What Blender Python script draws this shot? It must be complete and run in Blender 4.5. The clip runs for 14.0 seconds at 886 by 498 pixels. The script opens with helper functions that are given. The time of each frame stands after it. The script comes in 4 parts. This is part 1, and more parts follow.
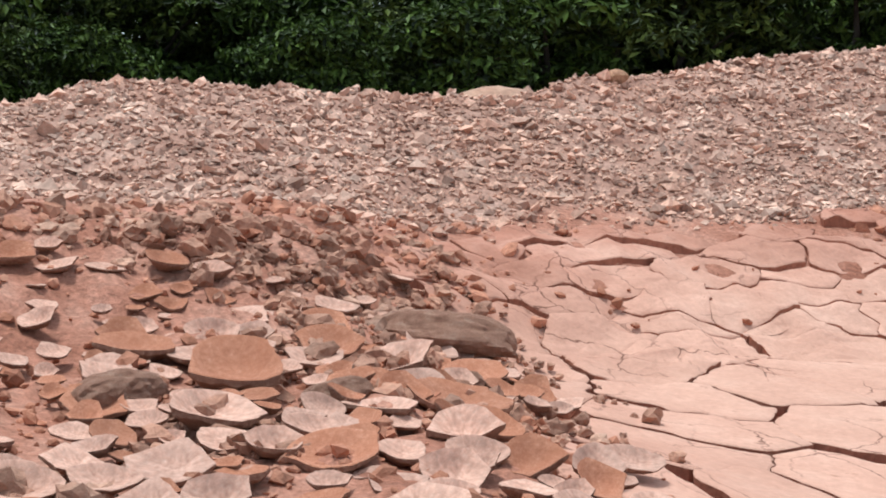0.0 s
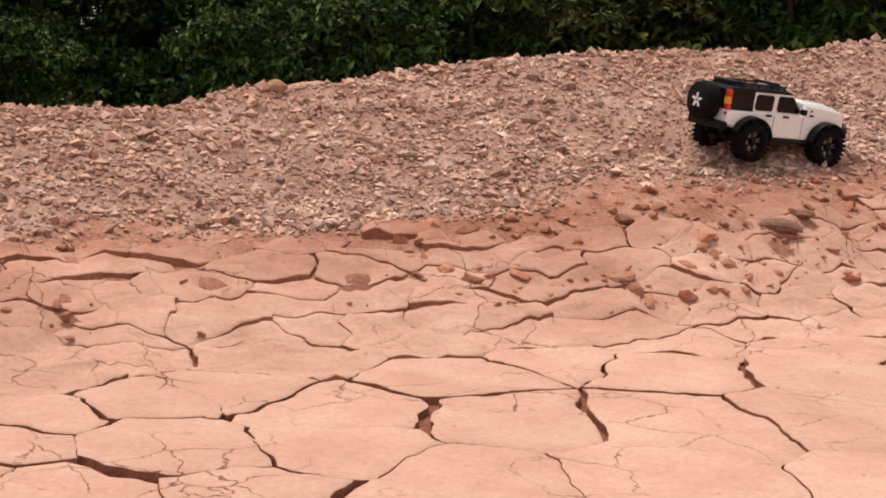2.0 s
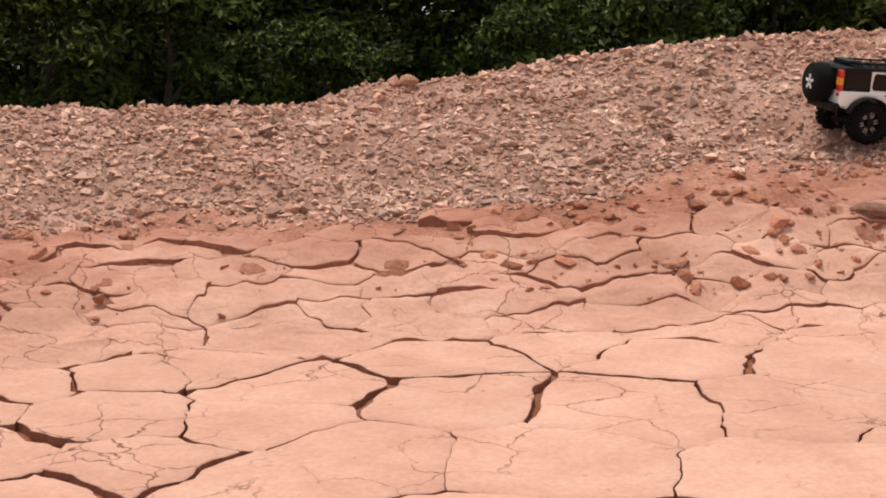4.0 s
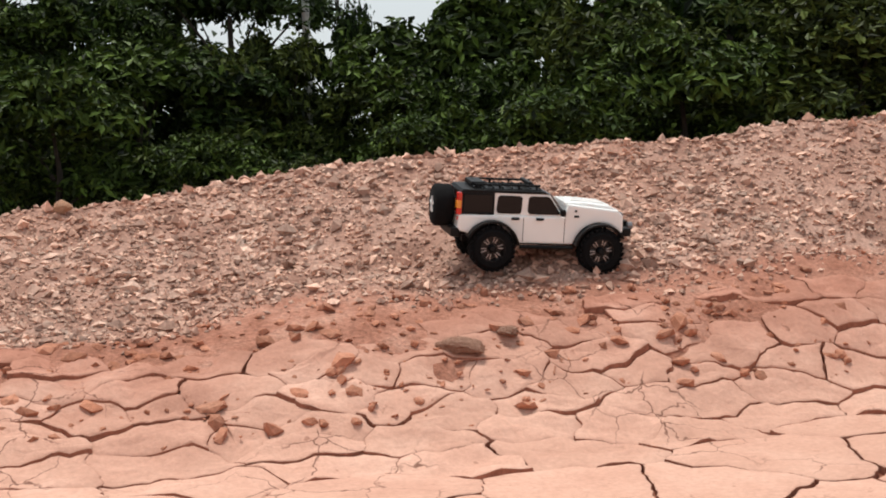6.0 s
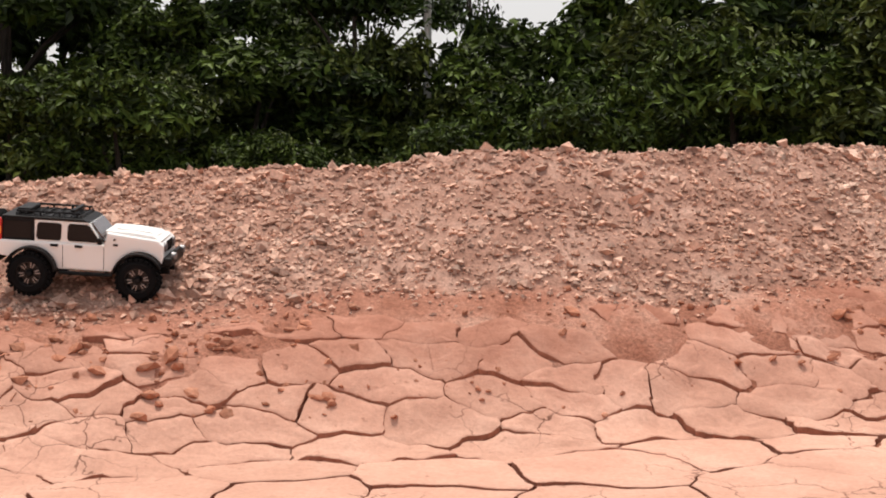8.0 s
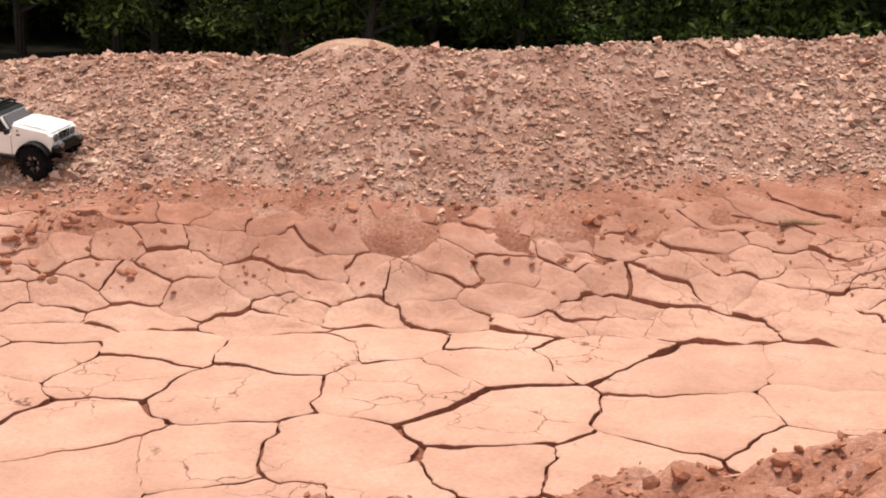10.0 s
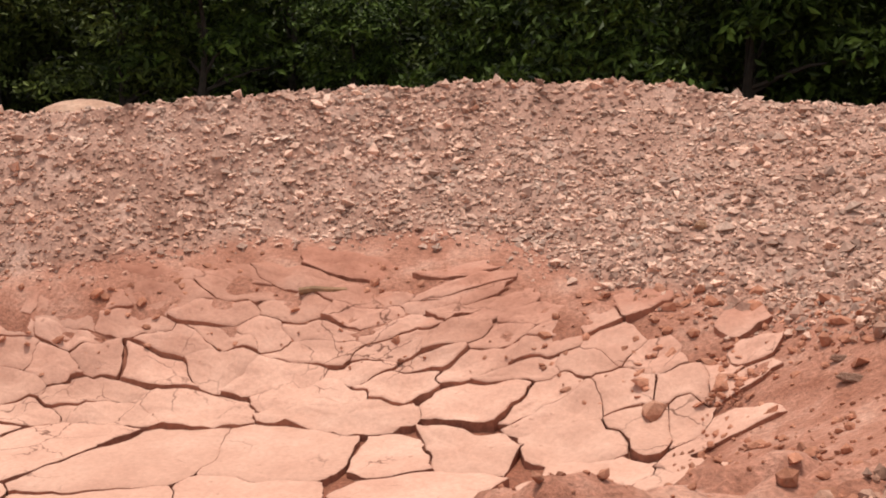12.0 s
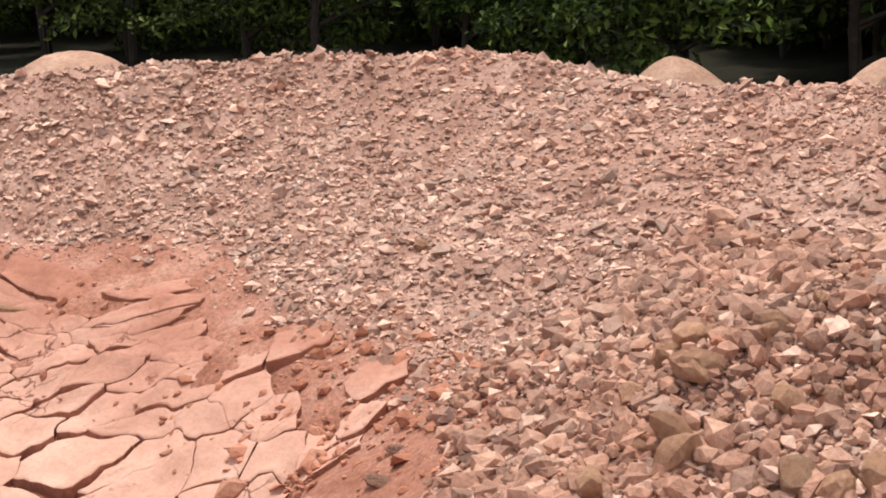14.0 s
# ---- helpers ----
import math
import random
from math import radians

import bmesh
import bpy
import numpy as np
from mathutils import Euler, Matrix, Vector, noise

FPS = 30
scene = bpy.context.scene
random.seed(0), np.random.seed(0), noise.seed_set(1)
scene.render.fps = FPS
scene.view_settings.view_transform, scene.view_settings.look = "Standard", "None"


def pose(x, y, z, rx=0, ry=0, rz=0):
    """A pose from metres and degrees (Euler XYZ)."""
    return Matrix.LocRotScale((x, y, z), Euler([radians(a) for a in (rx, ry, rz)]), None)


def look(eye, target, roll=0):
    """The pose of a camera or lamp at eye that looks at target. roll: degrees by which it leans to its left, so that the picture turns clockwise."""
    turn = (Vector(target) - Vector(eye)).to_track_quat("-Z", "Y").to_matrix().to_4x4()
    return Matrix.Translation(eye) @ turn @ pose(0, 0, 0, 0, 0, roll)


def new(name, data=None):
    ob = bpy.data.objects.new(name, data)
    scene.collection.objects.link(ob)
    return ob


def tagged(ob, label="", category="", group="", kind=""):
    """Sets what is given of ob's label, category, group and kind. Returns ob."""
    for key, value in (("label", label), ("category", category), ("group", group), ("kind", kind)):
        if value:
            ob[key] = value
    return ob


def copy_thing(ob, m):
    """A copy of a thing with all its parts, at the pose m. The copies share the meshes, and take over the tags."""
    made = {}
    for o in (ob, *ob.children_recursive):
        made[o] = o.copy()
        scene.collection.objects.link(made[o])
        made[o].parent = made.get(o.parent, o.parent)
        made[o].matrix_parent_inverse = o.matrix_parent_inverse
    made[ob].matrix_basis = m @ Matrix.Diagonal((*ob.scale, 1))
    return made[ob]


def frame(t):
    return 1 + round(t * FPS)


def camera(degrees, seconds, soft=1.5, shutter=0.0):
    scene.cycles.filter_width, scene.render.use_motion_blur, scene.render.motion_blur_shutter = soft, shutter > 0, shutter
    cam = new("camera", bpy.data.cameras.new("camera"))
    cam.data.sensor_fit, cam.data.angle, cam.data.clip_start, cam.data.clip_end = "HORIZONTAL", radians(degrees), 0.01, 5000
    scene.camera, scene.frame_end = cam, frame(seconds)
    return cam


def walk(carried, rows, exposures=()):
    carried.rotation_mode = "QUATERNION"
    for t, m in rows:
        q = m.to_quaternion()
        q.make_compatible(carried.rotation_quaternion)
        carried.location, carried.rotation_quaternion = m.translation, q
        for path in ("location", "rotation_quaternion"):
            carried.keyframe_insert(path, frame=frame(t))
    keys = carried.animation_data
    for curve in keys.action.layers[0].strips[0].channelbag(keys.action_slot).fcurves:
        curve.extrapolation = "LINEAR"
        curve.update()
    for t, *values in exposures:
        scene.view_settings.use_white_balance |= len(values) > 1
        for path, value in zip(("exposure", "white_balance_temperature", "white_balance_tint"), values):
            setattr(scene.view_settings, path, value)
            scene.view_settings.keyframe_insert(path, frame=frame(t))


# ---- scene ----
cam = camera(30.15, 14.0, 1.9)
PATH = [
    (0.0, look((-0.538, -0.219, 0.375), (1.146, 3.402, 0.146), 1.14)),
    (0.5, look((-0.288, -0.485, 0.412), (1.307, 3.175, 0.171), 1.36)),
    (1.0, look((0.017, -0.703, 0.412), (1.549, 2.983, 0.161), 1.40)),
    (1.5, look((0.325, -0.876, 0.495), (1.831, 2.818, 0.197), 1.32)),
    (2.0, look((0.630, -0.955, 0.520), (2.033, 2.777, 0.204), 0.93)),
    (2.5, look((0.962, -1.102, 0.538), (2.035, 2.736, 0.200), 1.05)),
    (2.7, look((1.094, -1.177, 0.543), (1.992, 2.705, 0.200), 0.94)),
    (4.8, look((1.827, -1.273, 0.461), (2.128, 2.704, 0.152), -1.14)),
    (5.0, look((1.960, -1.205, 0.449), (2.247, 2.776, 0.185), -1.33)),
    (5.5, look((2.424, -1.068, 0.488), (2.635, 2.924, 0.345), -1.67)),
    (6.0, look((2.871, -1.033, 0.559), (2.994, 2.964, 0.475), -1.40)),
    (6.5, look((3.400, -1.000, 0.595), (3.398, 3.000, 0.540), -0.97)),
    (7.0, look((3.869, -0.828, 0.677), (3.695, 3.167, 0.612), -0.80)),
    (7.5, look((4.459, -0.754, 0.692), (4.009, 3.220, 0.622), -0.31)),
    (8.0, look((5.044, -0.859, 0.661), (4.260, 3.062, 0.552), 0.54)),
    (8.2, look((5.283, -0.876, 0.655), (4.355, 3.012, 0.523), 0.92)),
    (10.3, look((7.552, -0.729, 1.310), (5.482, 2.597, 0.502), 0.04)),
    (10.5, look((7.691, -0.618, 1.321), (5.565, 2.675, 0.527), -0.36)),
    (11.0, look((7.971, -0.334, 1.289), (5.790, 2.936, 0.548), -0.67)),
    (11.5, look((8.245, 0.069, 1.248), (6.089, 3.367, 0.557), -1.26)),
    (12.0, look((8.463, 0.395, 1.227), (6.352, 3.728, 0.568), -1.71)),
    (12.5, look((8.636, 0.690, 1.208), (6.505, 4.003, 0.515), -2.61)),
    (13.0, look((8.946, 0.958, 1.292), (6.531, 4.052, 0.522), -3.48)),
    (13.5, look((9.186, 1.465, 1.406), (6.496, 4.300, 0.557), -4.48)),
    (14.0, look((9.318, 1.987, 1.320), (6.554, 4.749, 0.464), -3.29)),
]
EXPOSURES = ((0.0, 0.22, 5700, 0), (0.9, 0.02, 6650, 9), (2.7, -0.03, 6950, 12), (5.0, -0.02, 7000, 14), (6.0, 0.12, 6450, 6), (8.2, 0.19, 7000, 14), (10.5, 0.22, 6950, 11), (11.5, 0.14, 7000, 13), (12.5, 0.14, 6850, 12), (14.0, 0.36, 6550, 10))
walk(cam, PATH, EXPOSURES)

# ---- world, sun, exposure ----
world = bpy.data.worlds.new("overcast_sky")
scene.world = world
world.use_nodes = True
wn = world.node_tree.nodes
wl = world.node_tree.links
sky = wn.new("ShaderNodeTexSky")
sky.sky_type = "NISHITA"
sky.sun_disc = False
sky.sun_elevation = radians(77)
sky.sun_rotation = radians(-36)
sky.dust_density = 4.0
veil = wn.new("ShaderNodeMixRGB")
veil.inputs[0].default_value = 0.6
veil.inputs[2].default_value = (9.0, 9.2, 9.4, 1)
wl.new(sky.outputs[0], veil.inputs[1])
wl.new(veil.outputs[0], wn["Background"].inputs[0])
wn["Background"].inputs[1].default_value = 0.1
sun_data = bpy.data.lights.new("sun", "SUN")
sun_data.energy = 2.9
sun_data.angle = radians(11)
sun_data.color = (1.0, 0.95, 0.88)
sun = new("sun", sun_data)
sun.matrix_world = look((1.6, 5.2, 12), (3.2, 3, 0))

rng = np.random.default_rng(7)


# ---- noise and terrain ----
def _hash(ix, iy, seed):
    h = (ix.astype(np.int64) * 374761393 + iy.astype(np.int64) * 668265263 + seed * 974634777) & 0xFFFFFFFF
    h = ((h ^ (h >> 13)) * 1274126177) & 0xFFFFFFFF
    h = (h ^ (h >> 16)) & 0xFFFFFFFF
    return h / 4294967295.0


def vnoise(x, y, seed=0):
    """Smooth value noise, -1 to 1."""
    x, y = np.asarray(x, float), np.asarray(y, float)
    ix, iy = np.floor(x), np.floor(y)
    fx, fy = x - ix, y - iy
    fx, fy = fx * fx * (3 - 2 * fx), fy * fy * (3 - 2 * fy)
    a, b = _hash(ix, iy, seed), _hash(ix + 1, iy, seed)
    c, d = _hash(ix, iy + 1, seed), _hash(ix + 1, iy + 1, seed)
    return 2 * ((a * (1 - fx) + b * fx) * (1 - fy) + (c * (1 - fx) + d * fx) * fy) - 1


def fbm(x, y, seed=0, octaves=4):
    total, amp = 0.0, 1.0
    for k in range(octaves):
        total = total + amp * vnoise(np.asarray(x) * 2 ** k + 17.3 * k, np.asarray(y) * 2 ** k - 9.1 * k, seed + k)
        amp *= 0.5
    return total


def ease(a, b, x):
    t = np.clip((np.asarray(x, float) - a) / (b - a), 0, 1)
    return t * t * (3 - 2 * t)


EDGE_X = [-3, 0, 1.4, 2.7, 3.5, 4.3, 5, 5.9, 6.6, 7.3, 9]
EDGE_Y = [2.1, 2.15, 2.4, 2.5, 2.75, 3.03, 3.32, 3.66, 3.74, 3.72, 3.6]
CREST_X = [-3, -0.4, 0.15, 0.46, 0.8, 1.2, 1.6, 2.0, 2.35, 2.62, 2.8, 3.5, 4.4, 5.0, 5.5, 5.85, 6.3, 6.8, 7.5, 9]
CREST_Y = [3.6, 3.68, 3.68, 3.70, 3.76, 3.82, 3.85, 3.92, 3.97, 3.97, 3.95, 4.02, 4.12, 4.45, 5.02, 5.35, 5.55, 5.5, 5.4, 5.4]
CREST_Z = [0.46, 0.485, 0.475, 0.55, 0.53, 0.517, 0.55, 0.60, 0.65, 0.70, 0.73, 0.765, 0.83, 0.845, 0.855, 0.86, 0.80, 0.765, 0.80, 0.81]


def edge(x):
    return np.interp(x, EDGE_X, EDGE_Y)


def bank_u(x, y):
    """0 at the foot of the gravel bank, 1 at its crest."""
    e = edge(x)
    return (y - e) / (np.interp(x, CREST_X, CREST_Y) - e)


def near_side(x, y):
    """Metres into the near bank that closes the dried basin towards the path."""
    return (x - 5.8) * 0.69 - (y - 2.25) * 0.72 - 0.8 * ease(2.3, 3.4, y)


def ground_z(x, y):
    x, y = np.asarray(x, float), np.asarray(y, float)
    e, yc, zc = edge(x), np.interp(x, CREST_X, CREST_Y), np.interp(x, CREST_X, CREST_Z)
    p = 0.1 * (np.minimum(y, e) - 2.3)
    v = (y - e) / (yc - e)
    u = np.clip(v, 0, 1)
    z = p + (zc - p) * (0.20 * ease(-0.12, 0.30, v) + 0.80 * u ** 1.12)
    back = zc - np.clip(y - yc, 0, None) * 0.22
    z = np.where(y > yc, np.maximum(back, 0.12), z)
    z = z + 0.12 * ease(1.0, 0.1, x) * ease(3.0, 2.4, y)
    right = ease(5.0, 3.9, y) * np.minimum(0.4 * np.clip(x - 6.95 - 0.12 * (y - 3.6), 0, None), 0.42)
    n = np.clip(near_side(x, y), 0, None)
    near = 1.0 * (1 - np.exp(-0.62 * n)) * ease(4.6, 3.6, y)
    z = z + np.maximum(right, near)
    far = ease(4, 7, np.hypot(x - 4, y - 2.5))
    return z * (1 - far) + np.maximum(z, 0.05) * far


def rim_shift(x):
    return np.interp(x, [4.8, 5.5, 6.4, 7.0, 7.5], [0.0, 0.06, 0.02, -0.04, -0.12])


def gravel_cover(x, y):
    """1 where loose gravel lies, 0 on bare dried mud."""
    w = 0.09 * vnoise(x * 2.3, y * 2.3, 5)
    bank = ease(0.26, 0.40, bank_u(x, y) + w - rim_shift(x))
    side = ease(7.52, 7.74, x + 0.2 * (y - 3.65) + 1.2 * w)
    return np.maximum(bank, side)


def ground_detail(x, y):
    g = gravel_cover(x, y)
    b = np.clip(bank_u(x, y) * 4, 0, 1)
    nr = ease(0.0, 0.5, near_side(x, y))
    rough = np.maximum(np.maximum(g, 0.5 * b), nr)
    crumbs = fbm(x * 9, y * 9, 11, 4)
    crust = ease(0.72, 0.42, x - 0.30 * (y - 1.8)) * ease(3.0, 2.5, y) * ease(-1.5, -1.0, x)
    crust_relief = 0.020 * np.maximum(fbm(x * 7, y * 7, 91, 5), -0.5) + 0.010 * np.abs(fbm(x * 19, y * 19, 93, 3))
    return crust * crust_relief + ground_z(x, y) + rough * (0.022 * fbm(x * 2.1, y * 2.1, 3, 3) + 0.011 * crumbs) + nr * (1 - g) * 0.032 * np.maximum(crumbs, -0.4)


# ---- materials ----
def material(name, rough=0.9):
    m = bpy.data.materials.new(name)
    m.use_nodes = True
    b = m.node_tree.nodes["Principled BSDF"]
    b.inputs["Roughness"].default_value = rough
    return m, m.node_tree.nodes, m.node_tree.links, b


def ramp_node(n, stops):
    r = n.new("ShaderNodeValToRGB")
    while len(r.color_ramp.elements) < len(stops):
        r.color_ramp.elements.new(0.5)
    for el, (pos, col) in zip(r.color_ramp.elements, stops):
        el.position, el.color = pos, (*col, 1)
    return r


def noise_node(n, l, scale, detail=5.0, coord="Object", rough=0.6):
    tc = n.new("ShaderNodeTexCoord")
    t = n.new("ShaderNodeTexNoise")
    t.inputs["Scale"].default_value = scale
    t.inputs["Detail"].default_value = detail
    t.inputs["Roughness"].default_value = rough
    l.new(tc.outputs[coord], t.inputs["Vector"])
    return t


def bump_node(n, l, b, height, strength, distance):
    bp = n.new("ShaderNodeBump")
    bp.inputs["Strength"].default_value = strength
    bp.inputs["Distance"].default_value = distance
    l.new(height, bp.inputs["Height"])
    l.new(bp.outputs[0], b.inputs["Normal"])
    return bp


def mix_node(n, l, fac, a, b, mode="MIX"):
    m = n.new("ShaderNodeMixRGB")
    m.blend_type = mode
    for k, v in ((0, fac), (1, a), (2, b)):
        if hasattr(v, "links"):
            l.new(v, m.inputs[k])
        else:
            m.inputs[k].default_value = v if k == 0 else (*v, 1)
    return m


def earth(name, stops, fine=60.0, coarse=1.6, tint=(0.5, 0.3, 0.22), bump=0.5, random_kind=None, spread=0.25, coord="Object", rough=0.92):
    """Dry soil: a colour ramp over noise, a broad stain, grain bump and piece-to-piece variation."""
    m, n, l, b = material(name, rough)
    mid = noise_node(n, l, 9.0, 6, coord)
    r = ramp_node(n, stops)
    l.new(mid.outputs[0], r.inputs[0])
    big = noise_node(n, l, coarse, 3, coord)
    br = ramp_node(n, [(0.42, (0, 0, 0)), (0.68, (1, 1, 1))])
    l.new(big.outputs[0], br.inputs[0])
    col = mix_node(n, l, 0.0, r.outputs[0], tint)
    sc = n.new("ShaderNodeMath")
    sc.operation = "MULTIPLY"
    sc.inputs[1].default_value = 0.55
    l.new(br.outputs[0], sc.inputs[0])
    l.new(sc.outputs[0], col.inputs[0])
    grain = noise_node(n, l, fine, 4, coord, 0.7)
    gr = ramp_node(n, [(0.3, (0.72, 0.72, 0.72)), (0.7, (1.2, 1.2, 1.2))])
    l.new(grain.outputs[0], gr.inputs[0])
    out = mix_node(n, l, 1.0, col.outputs[0], gr.outputs[0], "MULTIPLY")
    if random_kind:
        src = n.new("ShaderNodeObjectInfo").outputs["Random"] if random_kind == "object" else n.new("ShaderNodeNewGeometry").outputs["Random Per Island"]
        rr = ramp_node(n, [(0.0, (1 - spread,) * 3), (0.5, (1, 0.97, 0.95)), (1.0, (1 + spread, 1 + spread * 0.9, 1 + spread * 0.8))])
        l.new(src, rr.inputs[0])
        out = mix_node(n, l, 1.0, out.outputs[0], rr.outputs[0], "MULTIPLY")
    l.new(out.outputs[0], b.inputs["Base Color"])
    bump_node(n, l, b, grain.outputs[0], bump, 0.006)
    b.inputs["Specular IOR Level"].default_value = 0.2
    return m


def plain(name, colour, rough=0.5, metal=0.0, grain=0.06, scale=40.0, bump=0.1, coat=0.0, spec=0.5):
    m, n, l, b = material(name, rough)
    t = noise_node(n, l, scale, 4)
    r = ramp_node(n, [(0.3, tuple(c * (1 - grain) for c in colour)), (0.7, tuple(c * (1 + grain) for c in colour))])
    l.new(t.outputs[0], r.inputs[0])
    l.new(r.outputs[0], b.inputs["Base Color"])
    b.inputs["Metallic"].default_value = metal
    b.inputs["Coat Weight"].default_value = coat
    b.inputs["Specular IOR Level"].default_value = spec
    bump_node(n, l, b, t.outputs[0], bump, 0.001)
    return m




def plate_material():
    """Dried mud: pale pink and smooth in the basin, redder and rougher towards its rim."""
    m, n, l, b = material("dried_mud", 0.9)
    mid = noise_node(n, l, 5.0, 6)
    pale = ramp_node(n, [(0.3, (0.525, 0.292, 0.218)), (0.5, (0.585, 0.338, 0.256)), (0.72, (0.640, 0.392, 0.305))])
    l.new(mid.outputs[0], pale.inputs[0])
    red = ramp_node(n, [(0.28, (0.29, 0.112, 0.072)), (0.5, (0.41, 0.182, 0.125)), (0.74, (0.52, 0.285, 0.215))])
    l.new(mid.outputs[0], red.inputs[0])
    at = n.new("ShaderNodeAttribute")
    at.attribute_name = "redness"
    stain = noise_node(n, l, 3.2, 4)
    add = n.new("ShaderNodeMath")
    add.operation = "MULTIPLY_ADD"
    add.use_clamp = True
    l.new(stain.outputs[0], add.inputs[0])
    add.inputs[1].default_value = 0.7
    sub = n.new("ShaderNodeMath")
    sub.operation = "SUBTRACT"
    sub.inputs[1].default_value = 0.34
    l.new(at.outputs["Fac"], sub.inputs[0])
    l.new(sub.outputs[0], add.inputs[2])
    c = mix_node(n, l, add.outputs[0], pale.outputs[0], red.outputs[0])
    info = n.new("ShaderNodeObjectInfo")
    rr = ramp_node(n, [(0.0, (0.93, 0.92, 0.91)), (1.0, (1.05, 1.05, 1.05))])
    l.new(info.outputs["Random"], rr.inputs[0])
    c2 = mix_node(n, l, 1.0, c.outputs[0], rr.outputs[0], "MULTIPLY")
    grain = noise_node(n, l, 75, 4, rough=0.7)
    gr = ramp_node(n, [(0.3, (0.88, 0.87, 0.86)), (0.7, (1.08, 1.08, 1.08))])
    l.new(grain.outputs[0], gr.inputs[0])
    c3 = mix_node(n, l, 1.0, c2.outputs[0], gr.outputs[0], "MULTIPLY")
    tc = n.new("ShaderNodeTexCoord")
    bend = noise_node(n, l, 6.0, 4)
    off = n.new("ShaderNodeMixRGB")
    off.inputs[0].default_value = 0.12
    l.new(tc.outputs["Object"], off.inputs[1])
    l.new(bend.outputs["Color"], off.inputs[2])
    vor = n.new("ShaderNodeTexVoronoi")
    vor.feature = "DISTANCE_TO_EDGE"
    vor.inputs["Scale"].default_value = 7.5
    l.new(off.outputs[0], vor.inputs["Vector"])
    line = ramp_node(n, [(0.004, (0.34, 0.27, 0.25)), (0.016, (1, 1, 1))])
    l.new(vor.outputs["Distance"], line.inputs[0])
    where = noise_node(n, l, 2.7, 3)
    wr = ramp_node(n, [(0.50, (0, 0, 0)), (0.60, (1, 1, 1))])
    l.new(where.outputs[0], wr.inputs[0])
    hair = mix_node(n, l, wr.outputs[0], (1, 1, 1), line.outputs[0])
    spots_t = noise_node(n, l, 34, 2)
    sr = ramp_node(n, [(0.70, (1, 1, 1)), (0.76, (0.72, 0.66, 0.63))])
    l.new(spots_t.outputs[0], sr.inputs[0])
    c4 = mix_node(n, l, 1.0, c3.outputs[0], hair.outputs[0], "MULTIPLY")
    c5 = mix_node(n, l, 1.0, c4.outputs[0], sr.outputs[0], "MULTIPLY")
    l.new(c5.outputs[0], b.inputs["Base Color"])
    soft = noise_node(n, l, 22, 4)
    hs = n.new("ShaderNodeMath")
    hs.operation = "ADD"
    l.new(grain.outputs[0], hs.inputs[0])
    l.new(soft.outputs[0], hs.inputs[1])
    bump_node(n, l, b, hs.outputs[0], 0.35, 0.010)
    b.inputs["Specular IOR Level"].default_value = 0.25
    return m


M_MUD = plate_material()
M_RED = earth("red_clay", [(0.3, (0.36, 0.150, 0.088)), (0.55, (0.47, 0.215, 0.135)), (0.75, (0.55, 0.29, 0.20))], 60, 1.9, (0.38, 0.15, 0.085), 0.4, "object", 0.10)
M_FLAKE = earth("pale_flake", [(0.3, (0.43, 0.235, 0.175)), (0.5, (0.52, 0.305, 0.235)), (0.75, (0.59, 0.39, 0.315))], 5, 0.9, (0.54, 0.345, 0.275), 0.06, "object", 0.12)
M_CLOD = earth("clod", [(0.3, (0.29, 0.14, 0.095)), (0.55, (0.43, 0.24, 0.17)), (0.75, (0.55, 0.37, 0.285))], 80, 3.0, (0.36, 0.20, 0.145), 0.8, "island", 0.3)
M_REDCLOD = earth("red_clod", [(0.3, (0.34, 0.14, 0.085)), (0.55, (0.46, 0.215, 0.14)), (0.75, (0.55, 0.30, 0.21))], 70, 2.4, (0.36, 0.145, 0.085), 0.8, "island", 0.2)
# Darker, redder clay for the side walls of the mud plates.
M_CRACK = earth("crack_clay", [(0.3, (0.25, 0.095, 0.060)), (0.55, (0.33, 0.132, 0.085)), (0.75, (0.40, 0.18, 0.12))], 60, 2.0, (0.28, 0.108, 0.068), 0.6)
M_STONE = earth("gravel_stone", [(0.25, (0.36, 0.212, 0.158)), (0.5, (0.565, 0.372, 0.295)), (0.75, (0.73, 0.545, 0.45))], 90, 1.2, (0.48, 0.26, 0.185), 0.6, "island", 0.42)
M_ROCK = earth("rock", [(0.25, (0.36, 0.18, 0.11)), (0.5, (0.48, 0.275, 0.18)), (0.75, (0.58, 0.385, 0.27))], 70, 4.0, (0.54, 0.30, 0.175), 0.8, "object", 0.25)
M_TAN = earth("tan_gravel", [(0.25, (0.27, 0.14, 0.098)), (0.5, (0.40, 0.23, 0.17)), (0.75, (0.56, 0.38, 0.295))], 80, 1.5, (0.36, 0.185, 0.125), 0.7, "island", 0.35)
M_MOUND = earth("mound_soil", [(0.3, (0.36, 0.20, 0.14)), (0.55, (0.46, 0.29, 0.21)), (0.75, (0.54, 0.37, 0.28))], 50, 2.0, (0.44, 0.25, 0.17), 0.7)


